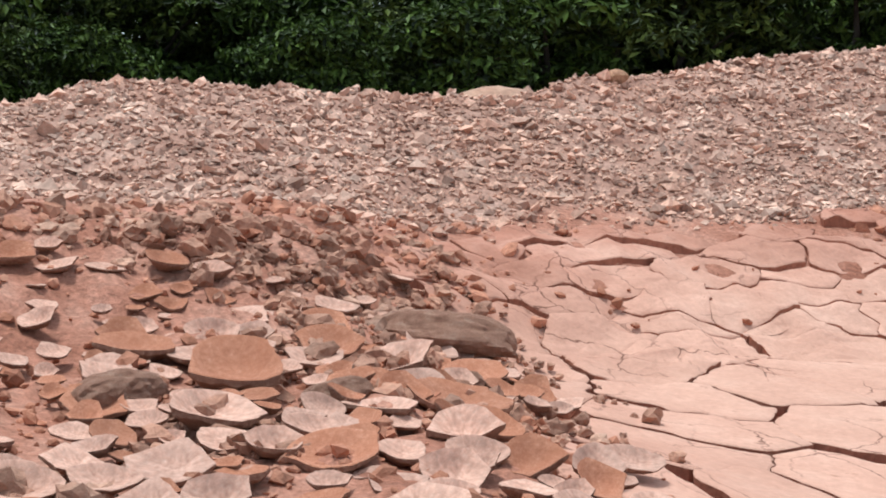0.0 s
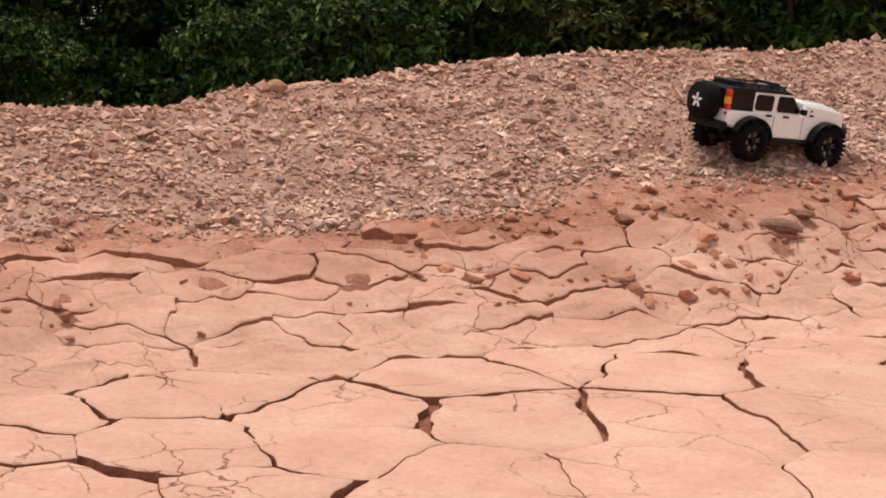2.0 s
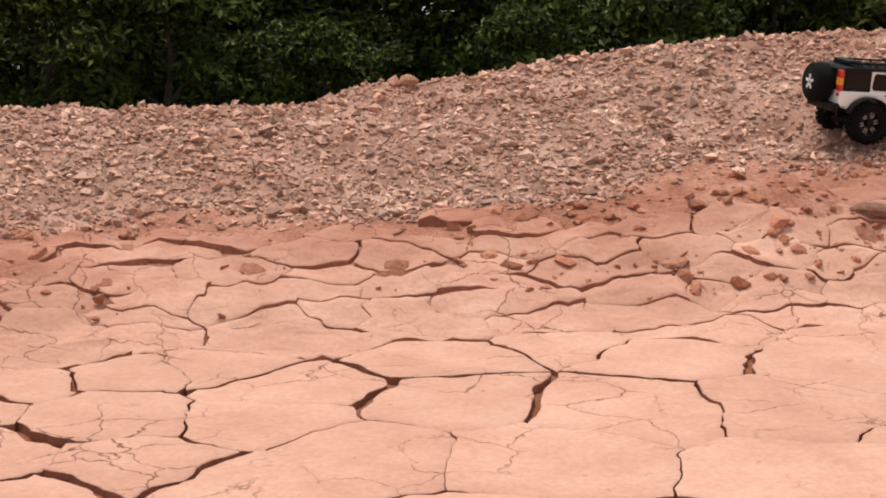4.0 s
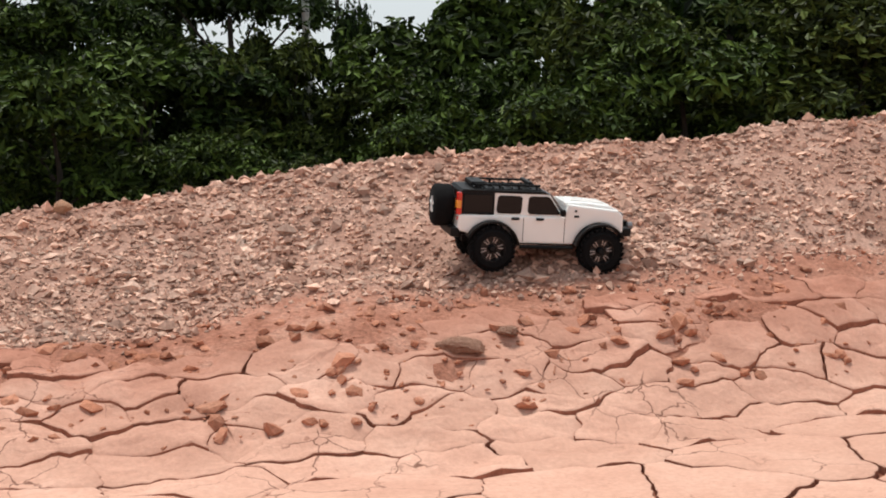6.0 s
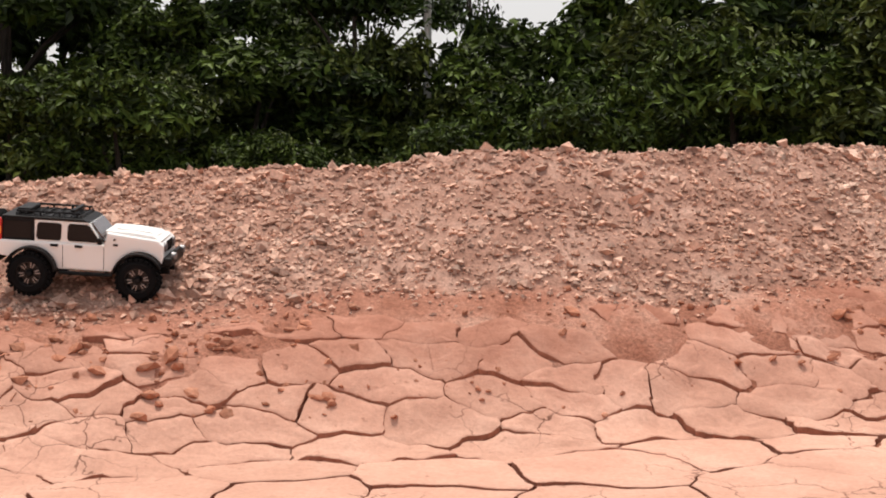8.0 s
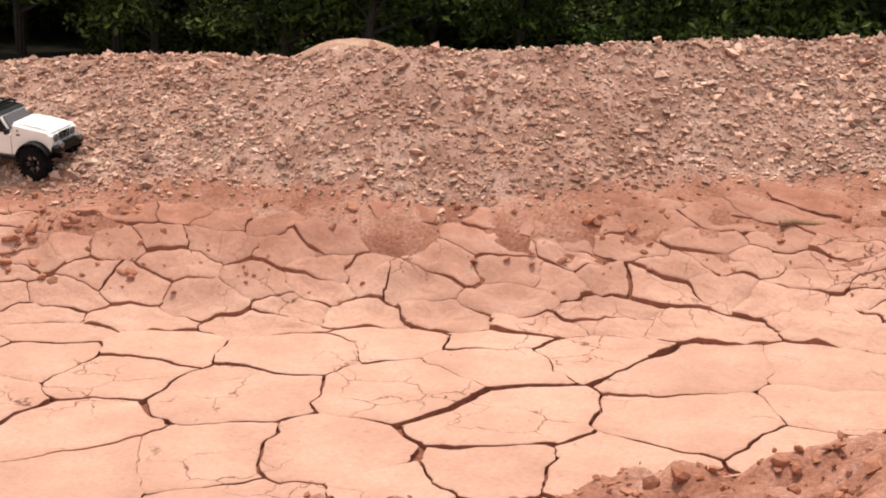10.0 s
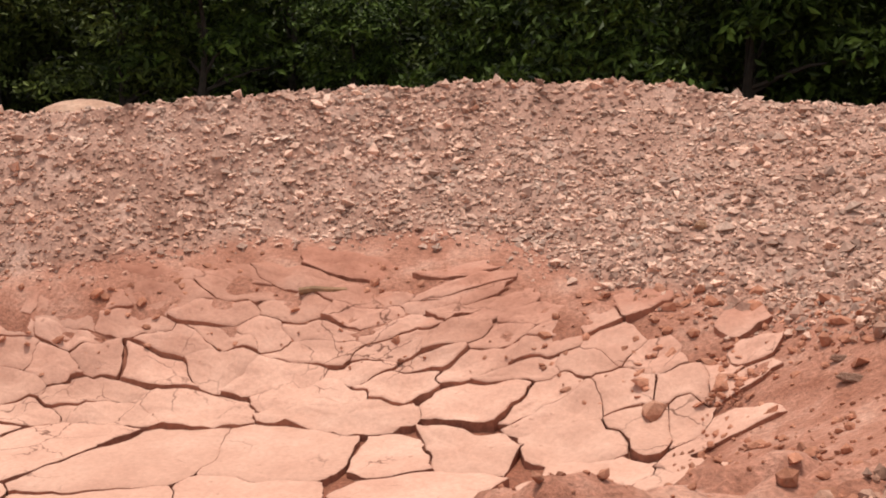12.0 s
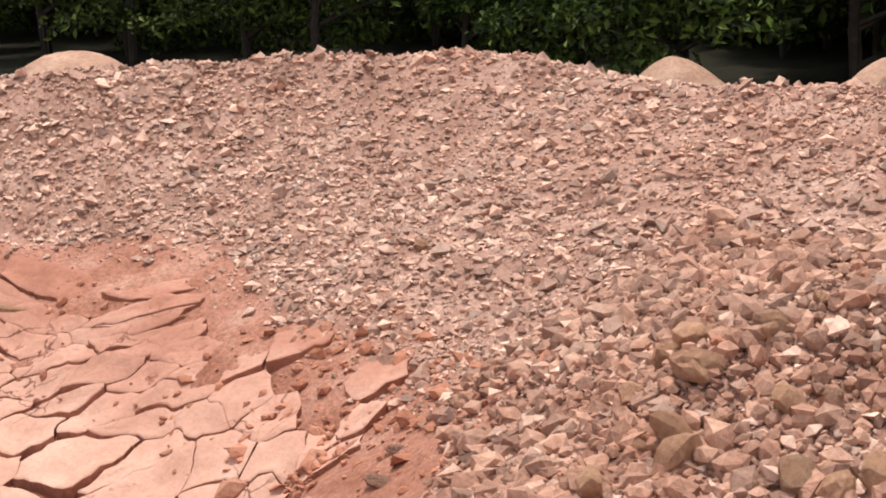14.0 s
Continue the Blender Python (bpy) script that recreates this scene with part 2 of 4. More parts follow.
def ground_material():
    """Soil between the stones: pink-grey grit on the bank, red clay at its foot, dark litter with the thicket's shade
    painted in below the trees.
    """
    m, n, l, b = material("ground_soil", 0.95)
    mid = noise_node(n, l, 7.0, 7)
    grit = ramp_node(n, [(0.3, (0.25, 0.13, 0.095)), (0.5, (0.40, 0.23, 0.175)), (0.72, (0.55, 0.36, 0.29))])
    l.new(mid.outputs[0], grit.inputs[0])
    clay = ramp_node(n, [(0.3, (0.29, 0.118, 0.076)), (0.5, (0.41, 0.19, 0.132)), (0.72, (0.53, 0.30, 0.225))])
    l.new(mid.outputs[0], clay.inputs[0])
    at = n.new("ShaderNodeAttribute")
    at.attribute_name = "zone"
    sep = n.new("ShaderNodeSeparateColor")
    l.new(at.outputs["Color"], sep.inputs[0])
    c1 = mix_node(n, l, sep.outputs[0], clay.outputs[0], grit.outputs[0])
    # Near-black tone puts the deep shade under the trees into the soil colour.
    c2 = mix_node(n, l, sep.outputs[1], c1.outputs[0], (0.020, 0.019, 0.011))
    # Floor of the gaps below the mud plates: darker, redder clay.
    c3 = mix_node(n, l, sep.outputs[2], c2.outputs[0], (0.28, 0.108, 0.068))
    grain = noise_node(n, l, 85, 4, rough=0.7)
    gr = ramp_node(n, [(0.3, (0.62, 0.62, 0.62)), (0.7, (1.3, 1.3, 1.3))])
    l.new(grain.outputs[0], gr.inputs[0])
    out = mix_node(n, l, 1.0, c3.outputs[0], gr.outputs[0], "MULTIPLY")
    l.new(out.outputs[0], b.inputs["Base Color"])
    bump_node(n, l, b, grain.outputs[0], 0.8, 0.01)
    b.inputs["Specular IOR Level"].default_value = 0.15
    return m


M_GROUND = ground_material()


def leaf_material(name, dark, light):
    m, n, l, b = material(name, 0.55)
    g = n.new("ShaderNodeNewGeometry")
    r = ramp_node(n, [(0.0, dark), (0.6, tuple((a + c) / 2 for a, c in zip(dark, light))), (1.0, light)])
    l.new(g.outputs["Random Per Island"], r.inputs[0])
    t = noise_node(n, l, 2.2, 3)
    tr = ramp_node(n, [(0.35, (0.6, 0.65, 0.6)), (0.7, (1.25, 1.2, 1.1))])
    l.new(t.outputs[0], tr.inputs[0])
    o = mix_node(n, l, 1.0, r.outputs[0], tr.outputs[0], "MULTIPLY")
    l.new(o.outputs[0], b.inputs["Base Color"])
    b.inputs["Specular IOR Level"].default_value = 0.12
    return m


M_LEAVES = [
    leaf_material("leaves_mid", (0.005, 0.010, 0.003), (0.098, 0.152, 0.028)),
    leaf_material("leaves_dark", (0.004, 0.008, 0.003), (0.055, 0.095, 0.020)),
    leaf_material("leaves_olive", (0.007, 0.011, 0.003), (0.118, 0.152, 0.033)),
]
M_BARK = plain("bark", (0.035, 0.026, 0.019), 0.95, 0, 0.4, 12, 0.8)
M_POLE = plain("grey_concrete", (0.55, 0.55, 0.53), 0.85, 0, 0.1, 6, 0.2)
M_DRY = plain("dry_stem", (0.27, 0.155, 0.085), 0.9, 0, 0.35, 30, 0.3)
M_WHITE = plain("white_paint", (0.86, 0.86, 0.84), 0.32, 0, 0.02, 6, 0.02, 0.4)
M_BLACK = plain("black_plastic", (0.005, 0.005, 0.0055), 0.5, 0, 0.2, 60, 0.15, 0, 0.2)
M_TYRE = plain("tyre_rubber", (0.006, 0.006, 0.0065), 0.9, 0, 0.3, 50, 0.5, 0, 0.12)
M_DUST = plain("dusty_rubber", (0.05, 0.04, 0.035), 0.95, 0, 0.4, 30, 0.5, 0, 0.2)
M_RIM = plain("dark_rim", (0.008, 0.008, 0.009), 0.4, 0.2, 0.1, 40, 0.05)
M_CHROME = plain("bright_spoke", (0.34, 0.34, 0.35), 0.3, 1.0, 0.05, 40, 0.02)
M_GLASSY = plain("tinted_pane", (0.004, 0.004, 0.005), 0.10, 0, 0.05, 10, 0.0, 0.0, 0.25)
M_SCREEN = plain("windscreen_pane", (0.10, 0.085, 0.085), 0.06, 0, 0.1, 10, 0.0, 0.3, 0.8)
M_REDLENS = plain("red_lens", (0.55, 0.02, 0.012), 0.2, 0, 0.1, 60, 0.05, 0.4)
M_AMBER = plain("amber_lens", (0.75, 0.28, 0.03), 0.2, 0, 0.1, 60, 0.05, 0.4)
M_MARK = plain("white_mark", (0.75, 0.75, 0.75), 0.5, 0, 0.05, 30, 0.05)
M_STEEL = plain("grey_steel", (0.22, 0.22, 0.23), 0.4, 0.8, 0.15, 40, 0.1)


# ---- mesh helpers ----
def raw_mesh(name, verts, faces_flat, corner, mat, smooth=False):
    """A mesh from arrays: verts (n,3), faces (m,corner)."""
    me = bpy.data.meshes.new(name)
    verts = np.ascontiguousarray(verts, dtype=np.float32)
    faces_flat = np.ascontiguousarray(faces_flat, dtype=np.int32).reshape(-1, corner)
    me.vertices.add(len(verts))
    me.vertices.foreach_set("co", verts.ravel())
    me.loops.add(faces_flat.size)
    me.loops.foreach_set("vertex_index", faces_flat.ravel())
    me.polygons.add(len(faces_flat))
    me.polygons.foreach_set("loop_start", np.arange(0, faces_flat.size, corner, dtype=np.int32))
    me.update(calc_edges=True)
    me.polygons.foreach_set("use_smooth", np.full(len(faces_flat), bool(smooth)))
    me.materials.append(mat)
    return me


def grid_faces(nx, ny):
    i, j = np.meshgrid(np.arange(nx - 1), np.arange(ny - 1), indexing="ij")
    a = (i * ny + j).ravel()
    return np.stack([a, a + ny, a + ny + 1, a + 1], 1)


def part(name, bm, mat, parent, label="", smooth=False):
    me = bpy.data.meshes.new(name)
    bmesh.ops.recalc_face_normals(bm, faces=bm.faces)
    bm.to_mesh(me)
    bm.free()
    if smooth:
        me.polygons.foreach_set("use_smooth", np.ones(len(me.polygons), dtype=bool))
    me.materials.append(mat)
    ob = new(name, me)
    ob.parent = parent
    return tagged(ob, label=label)


def box(bm, c, s, bevel=0.0, m=None):
    r = bmesh.ops.create_cube(bm, size=1.0)
    vs = r["verts"]
    bmesh.ops.scale(bm, vec=s, verts=vs)
    bmesh.ops.translate(bm, vec=c, verts=vs)
    if m is not None:
        bmesh.ops.transform(bm, matrix=m, verts=vs)
    if bevel:
        es = list({e for v in vs for e in v.link_edges})
        bmesh.ops.bevel(bm, geom=es, offset=bevel, segments=2, affect="EDGES", profile=0.6)
    return bm


def tube(bm, points, radius, sides=8, taper=1.0):
    """A round bar along a polyline."""
    rings = []
    pts = [Vector(p) for p in points]
    for k, p in enumerate(pts):
        d = (pts[min(k + 1, len(pts) - 1)] - pts[max(k - 1, 0)]).normalized()
        q = d.to_track_quat("Z", "Y")
        r = radius * (1 + (taper - 1) * k / max(1, len(pts) - 1))
        rings.append([bm.verts.new(p + q @ Vector((r * math.cos(a), r * math.sin(a), 0))) for a in [2 * math.pi * s / sides for s in range(sides)]])
    for a, b in zip(rings, rings[1:]):
        for s in range(sides):
            bm.faces.new((a[s], a[(s + 1) % sides], b[(s + 1) % sides], b[s]))
    bm.faces.new(rings[0][::-1])
    bm.faces.new(rings[-1])
    return bm


def prism(bm, outline, y0, y1, bevel=0.0, shrink=None):
    """A side outline in x, z, extruded from y0 to y1."""
    va = [bm.verts.new((x, y0, z)) for x, z in outline]
    vb = [bm.verts.new((x, y1, z)) for x, z in outline]
    n = len(outline)
    fs = [bm.faces.new(va), bm.faces.new(vb[::-1])]
    for k in range(n):
        fs.append(bm.faces.new((va[k], vb[k], vb[(k + 1) % n], va[(k + 1) % n])))
    bmesh.ops.recalc_face_normals(bm, faces=fs)
    if bevel:
        es = [e for f in fs[:2] for e in f.edges]
        bmesh.ops.bevel(bm, geom=list(set(es)), offset=bevel, segments=2, affect="EDGES", profile=0.6)
    return bm


def lathe(bm, profile, sides, centre=(0, 0, 0), closed=False):
    """Turn a profile of (y, radius) round the y axis."""
    rings = []
    for y, r in profile:
        rings.append([bm.verts.new((centre[0] + r * math.cos(a), centre[1] + y, centre[2] + r * math.sin(a))) for a in [2 * math.pi * s / sides for s in range(sides)]])
    pairs = list(zip(rings, rings[1:])) + ([(rings[-1], rings[0])] if closed else [])
    for a, b in pairs:
        for s in range(sides):
            bm.faces.new((a[s], a[(s + 1) % sides], b[(s + 1) % sides], b[s]))
    if not closed:
        bm.faces.new(rings[0][::-1])
        bm.faces.new(rings[-1])
    return bm


# ---- ground ----
def build_ground():
    xs = np.concatenate([[-400, -120, -40, -14, -6, -3], np.arange(-1.6, 9.6, 0.02), [10, 11, 13, 20, 45, 120, 400]])
    ys = np.concatenate([[-400, -120, -40, -14, -6, -3], np.arange(-1.6, 6.4, 0.02), np.arange(6.5, 9, 0.25), [10, 12, 15, 20, 45, 120, 400]])
    gx, gy = np.meshgrid(xs, ys, indexing="ij")
    z = ground_detail(gx, gy)
    g = gravel_cover(gx, gy)
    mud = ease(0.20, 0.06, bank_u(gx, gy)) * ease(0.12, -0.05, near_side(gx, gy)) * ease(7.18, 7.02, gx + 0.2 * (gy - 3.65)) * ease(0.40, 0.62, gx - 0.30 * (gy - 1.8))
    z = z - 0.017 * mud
    verts = np.stack([gx, gy, z], -1).reshape(-1, 3)
    me = raw_mesh("ground", verts, grid_faces(len(xs), len(ys)), 4, M_GROUND, True)
    # Mask for the painted tree shade and litter behind the bank.
    litter_shade = ease(6.2, 7.6, gy - 0.12 * gx + 0.3 * vnoise(gx, gy, 8)) * ease(30, 20, np.hypot(gx, gy))
    zone = np.stack([np.maximum(ease(0.5, 1.0, g), ease(0.45, 0.6, bank_u(gx, gy))), litter_shade, mud, np.ones_like(g)], -1).reshape(-1, 4)
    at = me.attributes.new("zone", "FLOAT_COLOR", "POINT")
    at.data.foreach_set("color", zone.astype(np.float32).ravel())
    ob = new("ground", me)
    return tagged(ob, "pinkish stony ground with a gravel bank round a dried basin", "ground", kind="structure")


ground = build_ground()

# ---- trees ----
def leaf_cloud(name, mat, n_leaves, blobs, size, r):
    """Small bent leaves scattered over overlapping clumps."""
    pick = r.integers(0, len(blobs), n_leaves)
    b = np.array(blobs)[pick]
    d = r.normal(size=(n_leaves, 3))
    d /= np.linalg.norm(d, axis=1)[:, None]
    d[:, 2] = np.where(d[:, 2] < -0.25, -0.6 * d[:, 2], d[:, 2])
    rad = r.uniform(0.35, 1.0, n_leaves) ** 0.45 * (1 + 0.16 * r.normal(size=n_leaves))
    c = b[:, :3] + d * rad[:, None] * b[:, 3:6]
    s = size * r.uniform(0.55, 1.35, n_leaves)
    nrm = d + 0.9 * r.normal(size=d.shape) + np.array([0, 0, 0.5])
    nrm /= np.linalg.norm(nrm, axis=1)[:, None]
    t = np.cross(nrm, r.normal(size=d.shape))
    t /= np.linalg.norm(t, axis=1)[:, None]
    w = np.cross(nrm, t)
    s = s[:, None]
    v = np.stack([c - t * s, c + w * s * 0.42 + nrm * s * 0.12, c + t * s - nrm * s * 0.25, c - w * s * 0.42 + nrm * s * 0.12], 1)
    f = np.arange(n_leaves * 4).reshape(-1, 4)
    return raw_mesh(name, v.reshape(-1, 3), f, 4, mat)


def build_tree(name, height, spread, mat, n_leaves, seed, label, leaf=0.066, low=0.1):
    r = np.random.default_rng(seed)
    root = new(name)
    bm = bmesh.new()
    pts = [(0, 0, -0.3), (0.03, 0.02, height * 0.25), (-0.04, 0.05, height * 0.55), (0.02, 0.0, height * 0.85)]
    tube(bm, pts, 0.035 * height ** 0.7, 8, 0.3)
    part("trunk", bm, M_BARK, root, "dark rough bark")
    blobs = []
    for k in range(20):
        a, q = r.uniform(0, 2 * math.pi), r.uniform(low, 0.93)
        out = spread * (0.75 - 0.45 * abs(q - 0.4)) * r.uniform(0.3, 1.0)
        cx, cy, cz = out * math.cos(a), out * math.sin(a), height * q
        rr = spread * r.uniform(0.18, 0.42)
        blobs.append((cx, cy, cz, rr, rr, rr * r.uniform(0.6, 0.95)))
        if k < 7:
            bl = bmesh.new()
            z0 = height * min(q * 0.7, 0.7)
            tube(bl, [(0, 0, z0), (cx * 0.5, cy * 0.5, (z0 + cz) / 2 + 0.06), (cx, cy, cz)], 0.014 * height ** 0.6, 5, 0.3)
            part("limb", bl, M_BARK, root)
    for k in range(6):
        a = r.uniform(0, 2 * math.pi)
        blobs.append((0.3 * spread * math.cos(a), 0.3 * spread * math.sin(a), height * r.uniform(0.85, 1.02), spread * 0.16, spread * 0.16, spread * 0.2))
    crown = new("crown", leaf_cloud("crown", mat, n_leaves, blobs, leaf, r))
    crown.parent = root
    return tagged(root, label, "tree")


tree_kinds = [
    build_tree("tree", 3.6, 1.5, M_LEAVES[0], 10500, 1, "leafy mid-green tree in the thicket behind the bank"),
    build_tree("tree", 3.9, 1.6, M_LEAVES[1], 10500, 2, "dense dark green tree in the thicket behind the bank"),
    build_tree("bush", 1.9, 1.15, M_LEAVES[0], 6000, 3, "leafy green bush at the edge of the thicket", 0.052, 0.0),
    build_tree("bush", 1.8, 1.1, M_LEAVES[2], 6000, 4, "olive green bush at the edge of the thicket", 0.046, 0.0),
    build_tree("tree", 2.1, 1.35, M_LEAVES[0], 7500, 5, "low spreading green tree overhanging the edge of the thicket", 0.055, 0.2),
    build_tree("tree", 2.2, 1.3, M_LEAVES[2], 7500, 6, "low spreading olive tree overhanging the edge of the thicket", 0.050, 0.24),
]
for kind in tree_kinds:
    tagged(kind, group="thicket trees")
tree_spots = []
tr = random.Random(3)
for row, (y0, step, kinds) in enumerate(((9.6, 1.0, (4, 5)), (10.9, 1.0, (2, 3, 4, 5)), (12.0, 0.75, (2, 3)), (16.2, 0.8, (2, 3)), (12.8, 1.2, (0, 1, 1)), (14.8, 1.4, (0, 1)))):
    x = -8.0
    while x < 12.5:
        px, py = x + tr.uniform(-0.3, 0.3), y0 + tr.uniform(-0.4, 0.4)
        k = tr.choice(kinds)
        h = tr.uniform(0.62, 0.95)
        if row == 3:
            h = tr.uniform(0.85, 1.0)
        if row < 2 and -1.5 < px < 4.1:
            h = tr.uniform(0.52, 0.66) * (0.85 if 1.7 < px < 3.6 else 1.0)
        if row > 3:
            h = tr.uniform(0.85, 1.25)
            line = px + (py - 13) * 0.08
            if 1.75 < line < 4.5:
                x += step
                continue
            if -0.6 < line < 1.8:
                h = tr.uniform(0.56, 0.68)
        tree_spots.append((k, px, py, h, 1.0))
        x += step * tr.uniform(0.85, 1.15)
tree_spots += [(1, 2.45, 13.2, 0.95, 0.26), (2, 2.75, 12.4, 0.9, 0.9), (3, 2.05, 12.5, 1.05, 0.8), (2, 3.3, 12.6, 1.05, 0.9), (3, 1.5, 12.6, 1.0, 1.0), (2, 3.9, 12.9, 1.2, 0.9), (1, 1.5, 13.4, 0.68, 0.7), (1, 4.25, 13.5, 0.82, 0.5), (0, 0.7, 13.6, 0.66, 0.9)]
used = set()
for k, px, py, h, wide in tree_spots:
    m = Matrix.LocRotScale((px, py, float(ground_z(px, py)) - 0.05), Euler((0, 0, tr.uniform(0, 6.28))), None)
    if k in used:
        t = copy_thing(tree_kinds[k], m)
    else:
        t, _ = tree_kinds[k], used.add(k)
        t.matrix_basis = m
    t.scale = (wide * h * tr.uniform(0.9, 1.2), wide * h * tr.uniform(0.9, 1.2), h)

# ---- utility pole and cable behind the trees ----
pole = new("utility_pole")
pole.location = (2.2, 12.6, 0.0)
bm = bmesh.new()
tube(bm, [(0.02, 0, -0.1), (0, 0, 3.0), (-0.03, 0, 6.0)], 0.034, 10, 0.85)
part("post", bm, M_POLE, pole)
bm = bmesh.new()
box(bm, (0, 0, 5.6), (0.7, 0.05, 0.06), 0.005)
part("crossarm", bm, M_STEEL, pole)
tagged(pole, "slim pale grey utility pole behind the trees", "pole")
bm = bmesh.new()
tube(bm, [(-6 + 1.5 * k, 14.0, 2.75 - 0.012 * k + 0.012 * (k - 6) ** 2 * 0.1) for k in range(12)], 0.006, 5)
cable = part("cable", bm, M_STEEL, None)
tagged(cable, "thin dark overhead cable strung between the trees", "cable")

# ---- far dirt mounds ----
def build_mound(cx, cy, top, rx, ry, seed, label):
    n, k = 56, 22
    verts = [(0, 0, 0)]
    base = float(ground_z(cx, cy)) - 0.1
    zs = []
    a, q = np.meshgrid(np.linspace(0, 2 * np.pi, n, endpoint=False), np.linspace(0.0005, 1, k), indexing="ij")
    lx, ly = rx * q * np.cos(a), ry * q * np.sin(a)
    lx = lx * (1 + 0.10 * vnoise(np.cos(a) * 2 + seed, np.sin(a) * 2, seed))
    h = (top - base) * (0.5 + 0.5 * np.cos(np.pi * q)) ** 0.85
    h = h + 0.02 * fbm(lx * 5 + cx, ly * 5 + cy, seed, 4) * (1 - q)
    v = np.stack([lx, ly, h], -1).reshape(-1, 3)
    f = [(i * k + j, ((i + 1) % n) * k + j, ((i + 1) % n) * k + j + 1, i * k + j + 1) for i in range(n) for j in range(k - 1)]
    ob = new("dirt_mound", raw_mesh("dirt_mound", v, np.array(f), 4, M_MOUND, True))
    ob.location = (cx, cy, base)
    return tagged(ob, label, "mound", "heaps of soil")


build_mound(2.75, 6.2, 0.68, 1.1, 0.8, 21, "smooth reddish heap of soil behind the gravel bank")
build_mound(6.62, 6.9, 0.715, 0.48, 0.45, 25, "rounded pale heap of soil beyond the bank")
build_mound(4.4, 8.6, 0.44, 0.6, 0.5, 22, "low pinkish heap of soil near the thicket")

# ---- model car ----
def build_wheel(parent, x, y, z, name="wheel", side=-1, spare=False):
    """A knobbly tyre round a dark spoked rim; side is the outward y direction."""
    root = new(name)
    root.parent = parent
    root.location = (x, y, z)
    R, W = 0.0605, 0.026
    bm = bmesh.new()
    lathe(bm, [(-W, 0.036), (-W * 1.02, 0.050), (-W * 0.8, R - 0.004), (-W * 0.4, R - 0.001), (W * 0.4, R - 0.001), (W * 0.8, R - 0.004), (W * 1.02, 0.050), (W, 0.036)], 40, closed=True)
    for k in range(26):
        a = 2 * math.pi * k / 26
        for yy, tw in ((-0.019, 0.25), (-0.0065, -0.2), (0.0065, 0.2), (0.019, -0.25)):
            m = Matrix.Rotation(-a + tw * 0.3, 4, "Y") @ Matrix.Translation((R, yy, 0))
            box(bm, (0, 0, 0), (0.007, 0.0105, 0.0078), 0, m)
    part("tyre", bm, M_TYRE, root, "black knobbly rubber")
    bm = bmesh.new()
    lathe(bm, [(-0.022, 0.034), (-0.022, 0.037), (0.022, 0.037), (0.022, 0.034), (0.0, 0.030)], 32, closed=True)
    lathe(bm, [(side * -0.004, 0.031), (side * 0.000, 0.031)], 24)
    part("rim", bm, M_RIM, root, "dark metal rim")
    bm = bmesh.new()
    for k in range(6):
        a = 2 * math.pi * k / 6 + 0.2
        m = Matrix.Rotation(-a, 4, "Y")
        for da in (-0.16, 0.16):
            box(bm, (0.0245, side * 0.010, 0.0), (0.016, 0.004, 0.0030), 0.0008, m @ Matrix.Rotation(da, 4, "Y"))
    part("spokes", bm, M_CHROME, root, "bright machined spokes")
    bm = bmesh.new()
    lathe(bm, [(side * 0.006, 0.011), (side * 0.017, 0.010), (side * 0.021, 0.006)], 14)
    part("hub_cap", bm, M_BLACK, root)
    return root


def arch(cx, cz, r, a0, a1, n=12):
    return [(cx + r * math.cos(a0 + (a1 - a0) * k / n), cz + r * math.sin(a0 + (a1 - a0) * k / n)) for k in range(n + 1)]


